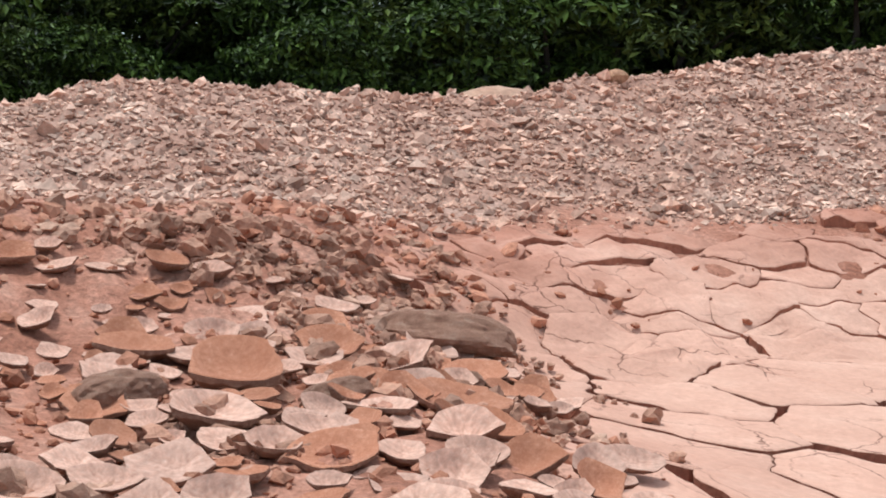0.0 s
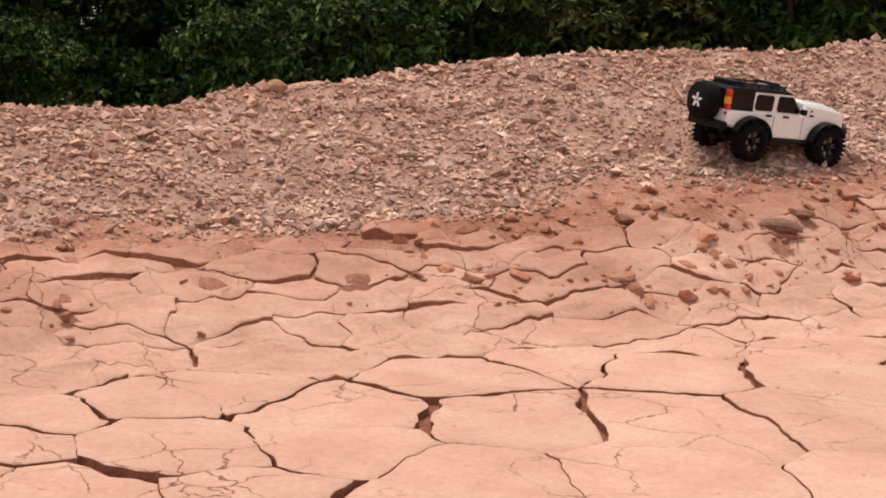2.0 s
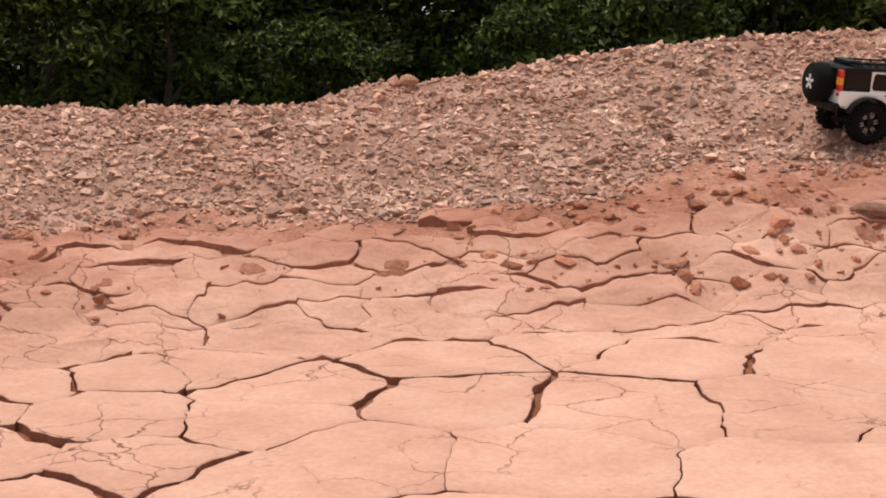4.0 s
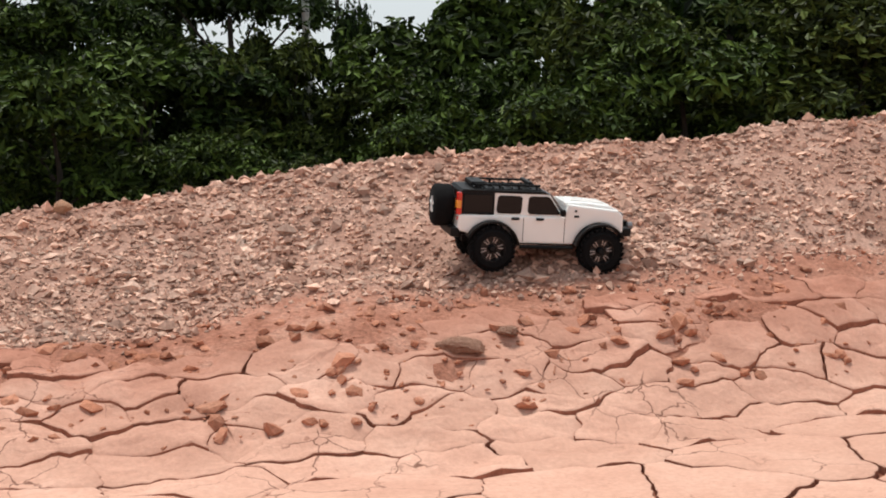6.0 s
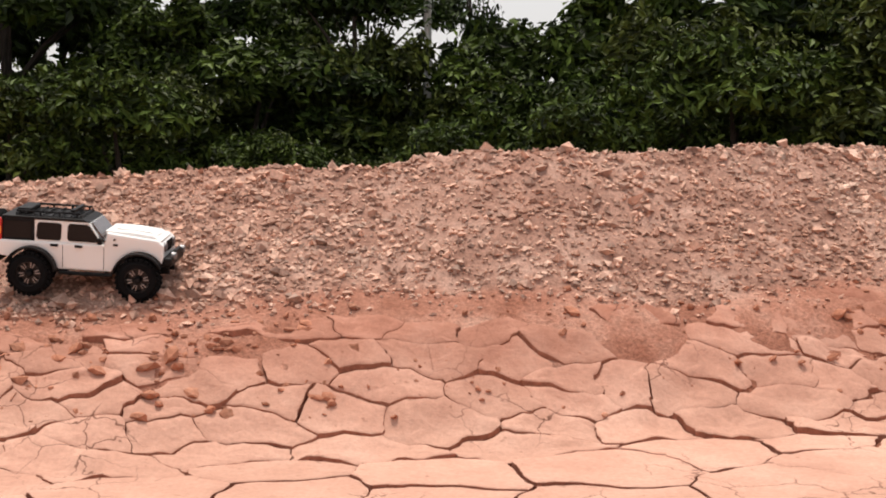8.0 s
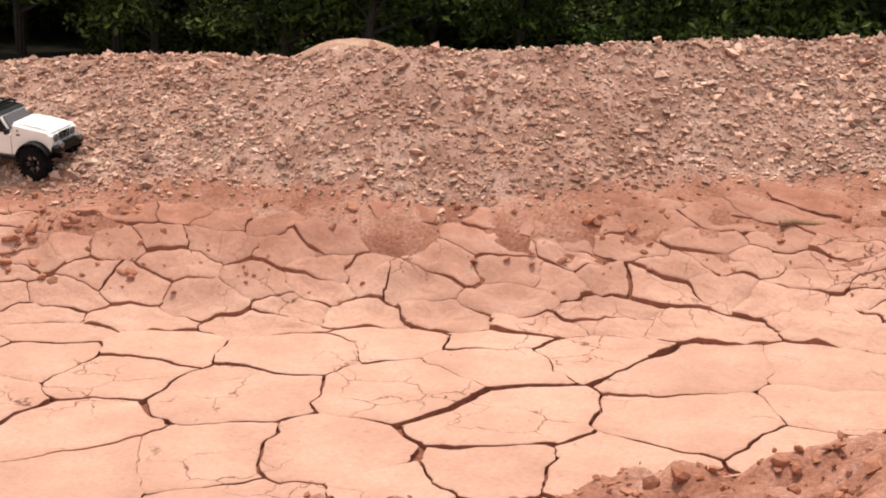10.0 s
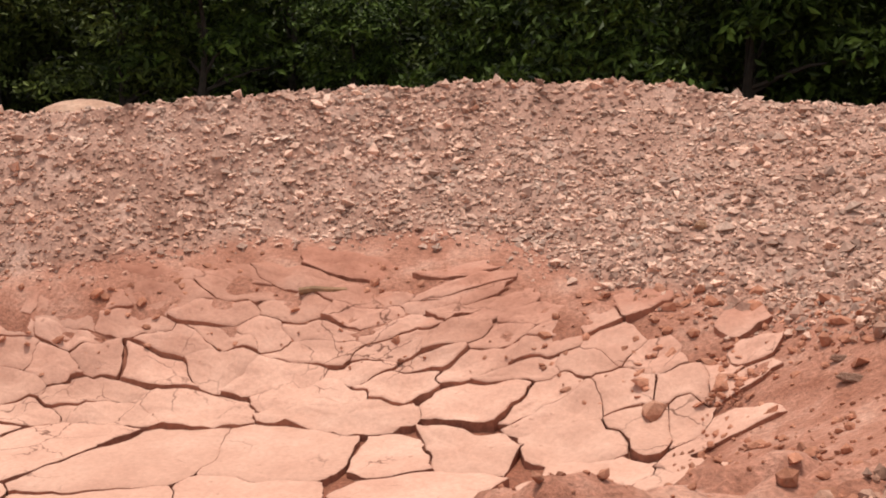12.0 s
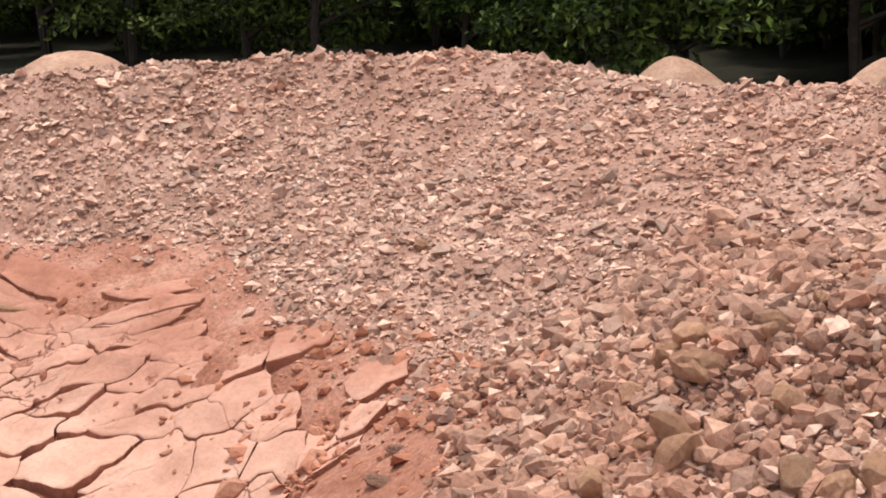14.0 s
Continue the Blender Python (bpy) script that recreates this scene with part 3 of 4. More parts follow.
def build_car():
    car = new("model_car")
    axle, sill, belt, roof = 0.0605, 0.074, 0.150, 0.214
    wr, wf = -0.155, 0.155
    # lower body: side outline with both wheel arches cut out
    out = [(-0.250, 0.150), (-0.252, 0.105)]
    out += [(-0.225, 0.100)] + arch(wr, axle, 0.074, math.radians(152), math.radians(12), 14)
    out += [(-0.076, sill), (0.075, sill)] + arch(wf, axle, 0.076, math.radians(168), math.radians(35), 14)
    out += [(0.222, 0.118), (0.220, 0.158), (0.205, 0.172), (0.06, 0.186), (0.05, 0.150)]
    bm = bmesh.new()
    prism(bm, out, -0.084, 0.084, 0.006)
    part("body", bm, M_WHITE, car, "glossy white painted shell")
    # bonnet, with raised middle
    bm = bmesh.new()
    prism(bm, [(0.052, 0.180), (0.052, 0.190), (0.12, 0.1895), (0.185, 0.183), (0.212, 0.170), (0.212, 0.160)], -0.066, 0.066, 0.006)
    prism(bm, [(0.07, 0.188), (0.08, 0.1945), (0.17, 0.189), (0.195, 0.180)], -0.036, 0.036, 0.003)
    part("bonnet", bm, M_WHITE, car)
    # cabin frame pieces
    def bar(name, pts, r, mat, lab=""):
        b = bmesh.new()
        tube(b, pts, r, 6)
        return part(name, b, mat, car, lab)
    bm = bmesh.new()
    prism(bm, [(-0.150, 0.149), (-0.150, roof - 0.002), (0.006, roof - 0.002), (0.050, 0.149)], -0.077, 0.077, 0.004)
    part("cabin", bm, M_WHITE, car, "white window surrounds and pillars")
    # black rear hardtop and roof
    bm = bmesh.new()
    prism(bm, [(-0.248, 0.149), (-0.243, roof), (-0.149, roof), (-0.149, 0.149)], -0.079, 0.079, 0.005)
    part("hardtop", bm, M_BLACK, car, "black rear top")
    bm = bmesh.new()
    prism(bm, [(-0.246, roof - 0.003), (-0.240, roof + 0.006), (-0.01, roof + 0.006), (0.008, roof - 0.003)], -0.080, 0.080, 0.004)
    part("roof", bm, M_BLACK, car, "matt black roof panel")
    for sy in (-1, 1):
        for x0, x1, xt0, xt1 in ((-0.144, -0.073, -0.141, -0.075), (-0.055, 0.038, -0.053, 0.006)):
            b = bmesh.new()
            o = [(x0 + 0.006, 0.155), (x0, 0.163), (xt0, 0.199), (xt0 + 0.006, 0.205), (xt1 - 0.004, 0.205), (xt1 + 0.004, 0.200), (x1, 0.160), (x1 - 0.004, 0.155)]
            prism(b, o, sy * 0.0765, sy * 0.0795)
            part("side_window", b, M_GLASSY, car, "black tinted pane")
        b = bmesh.new()
        prism(b, [(-0.236, 0.158), (-0.234, 0.205), (-0.158, 0.205), (-0.158, 0.158)], sy * 0.0785, sy * 0.0805)
        part("quarter_window", b, M_GLASSY, car, "black tinted pane")
        for hx in (-0.090, -0.020):
            b = bmesh.new()
            box(b, (hx, sy * 0.0865, 0.1425), (0.022, 0.006, 0.007), 0.0015)
            part("door_handle", b, M_BLACK, car, "black handle")
        for sx in (-0.066, 0.052):
            b = bmesh.new()
            box(b, (sx, sy * 0.0838, 0.112), (0.0016, 0.0012, 0.066))
            part("door_seam", b, M_BLACK, car, "thin dark shut line")
        b = bmesh.new()
        box(b, (0.043, sy * 0.093, 0.163), (0.013, 0.022, 0.018), 0.003)
        part("mirror", b, M_BLACK, car, "black door mirror")
        b = bmesh.new()
        box(b, (0.085, sy * 0.0855, 0.153), (0.014, 0.003, 0.006), 0.001)
        part("side_lamp", b, M_BLACK, car)
        b = bmesh.new()
        box(b, (0.082, sy * 0.0855, 0.168), (0.006, 0.003, 0.006), 0.001)
        part("bonnet_latch", b, M_BLACK, car)
        # arch flares
        for cx, a0, a1, nm in ((wr, 158, 8, "rear_flare"), (wf, 170, 30, "front_flare")):
            b = bmesh.new()
            rin = arch(cx, axle, 0.070, math.radians(a0), math.radians(a1), 14)
            rout = arch(cx, axle, 0.0765, math.radians(a1), math.radians(a0), 14)
            prism(b, rin + rout, sy * 0.070, sy * 0.112, 0.002)
            part(nm, b, M_BLACK, car, "black plastic arch")
        b = bmesh.new()
        tube(b, [(-0.075, sy * 0.090, 0.066), (0.078, sy * 0.090, 0.066)], 0.0055, 8)
        part("side_step", b, M_BLACK, car, "black rock slider")
        b = bmesh.new()
        box(b, (-0.249, sy * 0.074, 0.180), (0.014, 0.020, 0.062), 0.003)
        lamp = part("tail_lamp", b, M_REDLENS, car, "tall red lens")
        b = bmesh.new()
        box(b, (-0.2505, sy * 0.0745, 0.178), (0.014, 0.0205, 0.022), 0.002)
        part("amber_section", b, M_AMBER, lamp, "amber middle lens")
        b = bmesh.new()
        box(b, (-0.2505, sy * 0.072, 0.138), (0.006, 0.012, 0.010), 0.002)
        part("reflector", b, M_REDLENS, car)
        b = bmesh.new()
        lathe(b, [(-0.004, 0.015), (0.003, 0.014), (0.005, 0.008)], 18)
        bmesh.ops.transform(b, matrix=Matrix.Translation((0.221, sy * 0.052, 0.150)) @ Matrix.Rotation(-math.pi / 2, 4, "Z"), verts=b.verts)
        part("headlight", b, M_STEEL, car, "round clear headlight")
    for k in range(7):
        b = bmesh.new()
        box(b, (0.2215, (k - 3) * 0.0098, 0.150), (0.004, 0.0048, 0.030), 0.001)
        part("grille_slot", b, M_BLACK, car, "black upright slot")
    b = bmesh.new()
    v = [b.verts.new(p) for p in ((0.0555, -0.068, 0.156), (0.0555, 0.068, 0.156), (0.0145, 0.065, 0.207), (0.0145, -0.065, 0.207))]
    w = [b.verts.new(q.co + Vector((0.003, 0, 0.0025))) for q in v]
    b.faces.new(v[::-1]), b.faces.new(w)
    for k in range(4):
        b.faces.new((v[k], v[(k + 1) % 4], w[(k + 1) % 4], w[k]))
    bmesh.ops.translate(b, vec=(-0.004, 0, 0.001), verts=b.verts)
    part("windscreen", b, M_SCREEN, car, "smoky glossy windscreen")
    # bumpers, chassis, axles
    b = bmesh.new()
    box(b, (0.232, 0, 0.112), (0.030, 0.165, 0.024), 0.006)
    box(b, (0.242, 0, 0.128), (0.012, 0.075, 0.022), 0.004)
    part("front_bumper", b, M_BLACK, car, "black stubby bumper")
    for sy in (-1, 1):
        b = bmesh.new()
        lathe(b, [(-0.006, 0.011), (0.006, 0.011), (0.008, 0.008)], 16)
        bmesh.ops.transform(b, matrix=Matrix.Translation((0.247, sy * 0.058, 0.128)) @ Matrix.Rotation(-math.pi / 2, 4, "Z"), verts=b.verts)
        part("fog_lamp", b, M_STEEL, car)
    b = bmesh.new()
    box(b, (-0.257, 0, 0.100), (0.026, 0.168, 0.026), 0.005)
    part("rear_bumper", b, M_BLACK, car, "black bumper")
    b = bmesh.new()
    for sy in (-1, 1):
        box(b, (0, sy * 0.035, 0.078), (0.46, 0.012, 0.018), 0.002)
    box(b, (0, 0, 0.075), (0.14, 0.08, 0.022), 0.004)
    part("chassis", b, M_BLACK, car, "dark ladder frame")
    for cx in (wr, wf):
        b = bmesh.new()
        tube(b, [(cx, -0.085, axle), (cx, 0.085, axle)], 0.010, 10)
        bmesh.ops.create_icosphere(b, subdivisions=2, radius=0.021, matrix=Matrix.Translation((cx, 0.02, axle)))
        part("axle", b, M_BLACK, car)
        for sy in (-1, 1):
            b = bmesh.new()
            tube(b, [(cx, sy * 0.062, axle + 0.01), (cx - 0.01, sy * 0.055, 0.135)], 0.0075, 10)
            part("shock_absorber", b, M_STEEL, car, "grey shock absorber")
            build_wheel(car, cx, sy * 0.094, axle, "wheel", sy)
    # spare wheel on the tailgate
    spare = new("spare_wheel")
    spare.parent = car
    spare.location = (-0.283, 0.0, 0.164)
    b = bmesh.new()
    lathe(b, [(-0.026, 0.030), (-0.027, 0.050), (-0.020, 0.059), (0.020, 0.059), (0.027, 0.052), (0.027, 0.0)], 40)
    bmesh.ops.rotate(b, matrix=Matrix.Rotation(math.pi / 2, 3, "Z"), verts=b.verts)
    part("tyre_cover", b, M_TYRE, spare, "black cover", True)
    b = bmesh.new()
    for k in range(5):
        m = Matrix.Rotation(2 * math.pi * k / 5, 4, "X")
        box(b, (-0.0285, 0, 0.014), (0.003, 0.008, 0.018), 0.001, m)
    part("mark", b, M_MARK, spare, "white star-like shape")
    b = bmesh.new()
    box(b, (-0.254, 0, 0.164), (0.016, 0.05, 0.05), 0.003)
    part("spare_carrier", b, M_BLACK, car)
    # roof rack
    rack = new("roof_rack")
    rack.parent = car
    tagged(rack, label="black tubular rack")
    zt = roof + 0.019
    def rail(name, pts, r=0.0032):
        b = bmesh.new()
        tube(b, pts, r, 6)
        return part(name, b, M_BLACK, rack)
    for sy in (-1, 1):
        rail("side_rail", [(-0.205, sy * 0.066, zt), (-0.02, sy * 0.066, zt)])
        rail("lower_rail", [(-0.205, sy * 0.070, zt - 0.013), (-0.015, sy * 0.070, zt - 0.013)])
        for x in (-0.195, -0.135, -0.08, -0.03):
            rail("rack_post", [(x, sy * 0.070, roof + 0.003), (x, sy * 0.066, zt)])
    for k in range(8):
        x = -0.205 + 0.185 * k / 7
        rail("cross_bar", [(x, -0.066, zt - 0.008), (x, 0.066, zt - 0.008)], 0.0026)
    b = bmesh.new()
    box(b, (-0.045, 0, zt + 0.004), (0.012, 0.115, 0.010), 0.003)
    part("light_bar", b, M_BLACK, rack, "black light bar")
    b = bmesh.new()
    box(b, (-0.19, 0.01, zt - 0.002), (0.040, 0.10, 0.012), 0.004)
    part("cargo_box", b, M_BLACK, rack)
    tagged(car, "white model off-road car with black roof and knobbly tyres", "model car")
    return car


car = build_car()
car_x, car_y, car_yaw = 3.25, 3.30, radians(9)
slope_x = (float(ground_z(car_x + 0.155, car_y)) - float(ground_z(car_x - 0.155, car_y))) / 0.31
slope_y = (float(ground_z(car_x, car_y + 0.09)) - float(ground_z(car_x, car_y - 0.09))) / 0.18
car.matrix_basis = Matrix.LocRotScale((car_x, car_y, float(ground_z(car_x, car_y)) - 0.008), Euler((0.35 * slope_y, -slope_x, car_yaw)), (0.93, 0.93, 0.93))

# ---- stones and gravel ----
def ico(sub):
    b = bmesh.new()
    bmesh.ops.create_icosphere(b, subdivisions=sub, radius=1.0)
    v = np.array([q.co[:] for q in b.verts])
    f = np.array([[q.index for q in t.verts] for t in b.faces])
    b.free()
    return v, f


ICO1, ICO2 = ico(1), ico(2)
OCT = (np.array([(1, 0, 0), (-1, 0, 0), (0, 1, 0), (0, -1, 0), (0, 0, 1), (0, 0, -1)], float), np.array([(0, 2, 4), (2, 1, 4), (1, 3, 4), (3, 0, 4), (2, 0, 5), (1, 2, 5), (3, 1, 5), (0, 3, 5)]))
BLOCK = (np.array([(x, y, z) for x in (-0.75, 0.75) for y in (-0.75, 0.75) for z in (-0.75, 0.75)], float),
         np.array([(0, 1, 3), (0, 3, 2), (4, 6, 7), (4, 7, 5), (0, 4, 5), (0, 5, 1), (2, 3, 7), (2, 7, 6), (0, 2, 6), (0, 6, 4), (1, 5, 7), (1, 7, 3)]))


def scatter(name, mat, pos, size, base, r, flat=(0.45, 0.9), sink=0.25):
    """Many angular lumps joined in one mesh."""
    bv, bf = base
    n, k = len(pos), len(bv)
    sc = np.stack([r.uniform(0.7, 1.4, n), r.uniform(0.65, 1.1, n), r.uniform(flat[0], flat[1], n)], 1) * (size[:, None] / 2)
    jit = 1 + 0.26 * r.normal(size=(n, k, 1)).clip(-1.5, 1.3)
    v = bv[None] * jit * sc[:, None]
    a, tx, ty = r.uniform(0, 6.283, n), r.normal(0, 0.35, n), r.normal(0, 0.35, n)
    y2 = v[..., 1] * np.cos(tx)[:, None] - v[..., 2] * np.sin(tx)[:, None]
    z2 = v[..., 1] * np.sin(tx)[:, None] + v[..., 2] * np.cos(tx)[:, None]
    x3 = v[..., 0] * np.cos(ty)[:, None] + z2 * np.sin(ty)[:, None]
    z3 = -v[..., 0] * np.sin(ty)[:, None] + z2 * np.cos(ty)[:, None]
    x4 = x3 * np.cos(a)[:, None] - y2 * np.sin(a)[:, None]
    y4 = x3 * np.sin(a)[:, None] + y2 * np.cos(a)[:, None]
    z = ground_detail(pos[:, 0], pos[:, 1]) + sc[:, 2] * (1 - 2 * sink)
    out = np.stack([x4 + pos[:, :1], y4 + pos[:, 1:2], z3 + z[:, None]], -1)
    f = (bf[None] + (np.arange(n) * k)[:, None, None]).reshape(-1, 3)
    return raw_mesh(name, out.reshape(-1, 3), f, 3, mat)


def spots(n, x0, x1, y0, y1, weight, r):
    p = np.stack([r.uniform(x0, x1, n), r.uniform(y0, y1, n)], 1)
    return p[r.uniform(size=n) < weight(p[:, 0], p[:, 1])]


def bank_weight(x, y):
    behind = ease(0.55, 0.2, y - np.interp(x, CREST_X, CREST_Y))
    patch = 0.7 + 0.3 * vnoise(x * 1.7, y * 1.7, 9)
    return gravel_cover(x, y) * behind * patch


p = spots(320000, -1.6, 8.4, 2.2, 6.3, bank_weight, rng)
size = np.clip(rng.lognormal(math.log(0.0108), 0.5, len(p)), 0.005, 0.045)
tagged(new("bank_gravel", scatter("bank_gravel", M_STONE, p, size * 1.15, OCT, rng, (0.4, 0.9))), "loose pinkish grey gravel covering the bank", "gravel", kind="stuff")

p = spots(46000, 7.3, 9.3, 1.8, 4.8, lambda x, y: gravel_cover(x, y) * 0.9, rng)
size = np.clip(rng.lognormal(math.log(0.0155), 0.42, len(p)), 0.007, 0.045)
tagged(new("slope_gravel", scatter("slope_gravel", M_TAN, p, size * 1.15, ICO1, rng, (0.6, 1.0))), "coarse tan gravel on the near slope", "gravel", kind="stuff")

p = spots(900, -1.5, 8.0, 3.4, 6.0, lambda x, y: ease(0.35, 0.05, np.abs(y - np.interp(x, CREST_X, CREST_Y))) * 0.6, rng)
size = np.clip(rng.lognormal(math.log(0.022), 0.35, len(p)), 0.012, 0.05)
tagged(new("crest_stones", scatter("crest_stones", M_STONE, p, size, BLOCK, rng, (0.5, 1.0))), "larger loose stones along the bank crest", "stones", kind="stuff")

# crumbs of clay along the foot of the bank and on the near bank
def foot_weight(x, y):
    u = bank_u(x, y)
    a = ease(0.0, 0.15, u) * ease(0.45, 0.30, u)
    b = ease(0.0, 0.25, near_side(x, y)) * (1 - gravel_cover(x, y)) * ease(4.2, 3.6, y)
    c = ease(0.68, 0.40, x - 0.30 * (y - 1.8)) * ease(2.8, 2.45, y)
    e = ease(6.95, 7.12, x + 0.2 * (y - 3.65)) * ease(7.8, 7.55, x + 0.2 * (y - 3.65)) * ease(4.3, 4.0, y) * ease(2.6, 2.9, y)
    return np.clip(0.8 * e + 0.28 * a + 0.7 * b + 1.3 * c, 0, 1) * (0.55 + 0.45 * vnoise(x * 3, y * 3, 14))


p = spots(60000, -1.4, 8.6, 0.6, 4.2, foot_weight, rng)
size = np.clip(rng.lognormal(math.log(0.012), 0.55, len(p)), 0.005, 0.036)
tagged(new("clay_crumbs", scatter("clay_crumbs", M_REDCLOD, p, size, ICO1, rng, (0.45, 0.9))), "small broken crumbs of reddish dry clay", "crumbs", kind="stuff")


def crust_weight(x, y):
    return ease(0.78, 0.40, x - 0.30 * (y - 1.8)) * ease(2.75, 2.3, y) * ease(-0.35, 0.35, vnoise(x * 4.5, y * 4.5, 15))


p = spots(11000, -0.8, 1.1, 1.1, 2.8, crust_weight, rng)
size = np.clip(rng.lognormal(math.log(0.015), 0.55, len(p)), 0.006, 0.05)
tagged(new("crust_clods", scatter("crust_clods", M_CLOD, p, size, ICO2, rng, (0.5, 0.9), 0.3)), "rough greyish clay clods among the curled crust", "clods", kind="stuff")


def clod_weight(x, y):
    u = bank_u(x, y)
    patch = ease(0.0, 0.5, vnoise(x * 1.3 + 3.1, y * 1.3, 77) + 0.5 * ease(2.2, 2.6, x) * ease(3.6, 3.2, x) + 0.9 * ease(1.8, 2.1, x) * ease(3.1, 2.8, x))
    return ease(0.02, 0.12, u) * ease(0.40, 0.26, u) * patch


p = spots(11000, 0.2, 7.4, 2.2, 4.6, clod_weight, rng)
size = np.clip(rng.lognormal(math.log(0.022), 0.5, len(p)), 0.008, 0.07)
tagged(new("clay_clods", scatter("clay_clods", M_REDCLOD, p, size, ICO1, rng, (0.35, 0.65), 0.5)), "broken red clay clods along the bank foot", "clods", kind="stuff")

# ---- cracked mud plates ----
SEEDS_WEST = [(0.7, 1.72), (0.84, 1.94), (0.94, 2.35), (0.96, 1.55), (1.21, 2.15), (1.21, 1.8), (1.43, 2.41), (1.52, 2.01), (1.57, 2.27), (1.65, 1.51), (1.87, 1.87), (1.89, 2.41), (1.94, 1.47),
              (2.11, 2.37), (2.31, 2.18), (2.39, 2.49), (2.41, 1.32), (2.49, 1.75), (2.54, 2.36), (2.75, 1.25), (2.78, 2.52), (2.95, 1.80), (2.84, 2.30), (3.11, 2.62)]
SEEDS_EAST = [(3.41, 2.68), (3.58, 2.81), (3.71, 2.50), (3.78, 2.87), (3.93, 2.98), (4.17, 2.95), (4.32, 2.55), (4.4, 3.05), (4.49, 2.2), (4.67, 2.92), (4.73, 2.58), (4.89, 3.13), (4.91, 2.2),
              (5.14, 2.8), (5.17, 2.34), (5.18, 3.35), (5.25, 3.05), (5.44, 2.7), (5.47, 3.26), (5.56, 3.5), (5.75, 3.2), (5.82, 3.46), (5.9, 2.91), (6.05, 3.62), (6.15, 3.4), (6.22, 3.1), (6.38, 3.49), (6.52, 3.3), (6.69, 3.6), (6.88, 3.5)]


def flake_zone(x, y):
    return x + 0.06 * np.sin(y * 9) < 0.48 + 0.30 * (y - 1.8)


def in_mud(x, y):
    return bool(bank_u(x, y) < 0.34 + rim_shift(x) and near_side(x, y) < 0.16 and x + 0.2 * (y - 3.65) < 7.36 and y > 0.7 and x > -1.0)


def stretch(x):
    return 2.4 - 1.3 * ease(5.8, 6.7, x)


def to_plan(x, y):
    """Plan in which the rim is stretched, so that plates there come out wide and shallow."""
    return x, y + (float(stretch(x)) - 1) * max(0.0, y - float(edge(x)) + 0.16)


def from_plan(p):
    e = edge(p[:, 0]) - 0.16
    over = p[:, 1] - e
    return np.column_stack([p[:, 0], np.where(over > 0, e + over / stretch(p[:, 0]), p[:, 1])])


def plate_seeds():
    r = random.Random(11)
    pts = [to_plan(*p) for p in SEEDS_WEST + SEEDS_EAST if bank_u(*p) < -0.12]
    tries = [(0.24, 1300, -9, -0.12), (0.17, 3000, -0.12, 0.04), (0.125, 12000, 0.04, 0.46)]
    for gap, count, u0, u1 in tries:
        for _ in range(count):
            x = r.uniform(-0.9, 7.9)
            y = r.uniform(0.7, 4.4)
            if not (u0 <= bank_u(x, y) < u1) or not in_mud(x, y):
                continue
            px, py = to_plan(x, y)
            shrink = (0.66 if x < 1.5 and u1 < 0 else 1.0) - 0.38 * float(ease(5.8, 6.7, x)) * (u1 > 0)
            if all((px - a) ** 2 + (py - b) ** 2 > (gap * shrink * r.uniform(0.8, 1.35)) ** 2 for a, b in pts):
                pts.append((px, py))
    return pts


seed_plan = []


def pair_rand(a, b):
    return random.Random((min(a, b) * 7919 + max(a, b)) * 31 + 5)


def crack_half(a, b, fringe):
    q = pair_rand(a, b)
    k = q.random()
    if fringe:
        thin = 0.86 if seed_plan[a][0] < 2.8 else 0.36
        return q.uniform(0.0003, 0.0010) if k < thin else (q.uniform(0.0012, 0.0036) if k < 0.88 else q.uniform(0.0036, 0.0075))
    if k < 0.14:
        return q.uniform(0.0004, 0.0012)
    return q.uniform(0.0024, 0.0050) if k < 0.66 else q.uniform(0.0070, 0.0165)


def in_fringe(px, py):
    """0 on the flat, 1 on the rim, 2 where the gravel begins; takes a place of the plan."""
    q = from_plan(np.array([[px, py]]))[0]
    u = float(bank_u(q[0], q[1]))
    return 0 if u < -0.1 else (1 if u < 0.22 + float(rim_shift(q[0])) else 2)


def voronoi_cell(i, pts, near):
    """The cell of seed i as corner points, each with the neighbour across the following edge."""
    cx, cy = pts[i]
    fringe = in_fringe(cx, cy)
    lim_x, lim_y = (0.13, 0.12) if fringe > 1 else ((0.15, 0.13) if cx > 6.3 else (0.5, 0.5))
    poly = [((cx - lim_x, cy - lim_y), -1), ((cx + lim_x, cy - lim_y), -1), ((cx + lim_x, cy + lim_y), -1), ((cx - lim_x, cy + lim_y), -1)]
    for j in near:
        nx, ny = pts[j][0] - cx, pts[j][1] - cy
        d = math.hypot(nx, ny)
        nx, ny = nx / d, ny / d
        lim = d / 2 - crack_half(i, j, max(fringe, in_fringe(*pts[j])))
        out = []
        for k, (p, who) in enumerate(poly):
            q = poly[(k + 1) % len(poly)][0]
            a = (p[0] - cx) * nx + (p[1] - cy) * ny - lim
            b = (q[0] - cx) * nx + (q[1] - cy) * ny - lim
            if a <= 0:
                out.append((p, who))
            if (a <= 0) != (b <= 0):
                t = a / (a - b)
                c = (p[0] + t * (q[0] - p[0]), p[1] + t * (q[1] - p[1]))
                out.append((c, j if a <= 0 else who))
        poly = out
    return poly


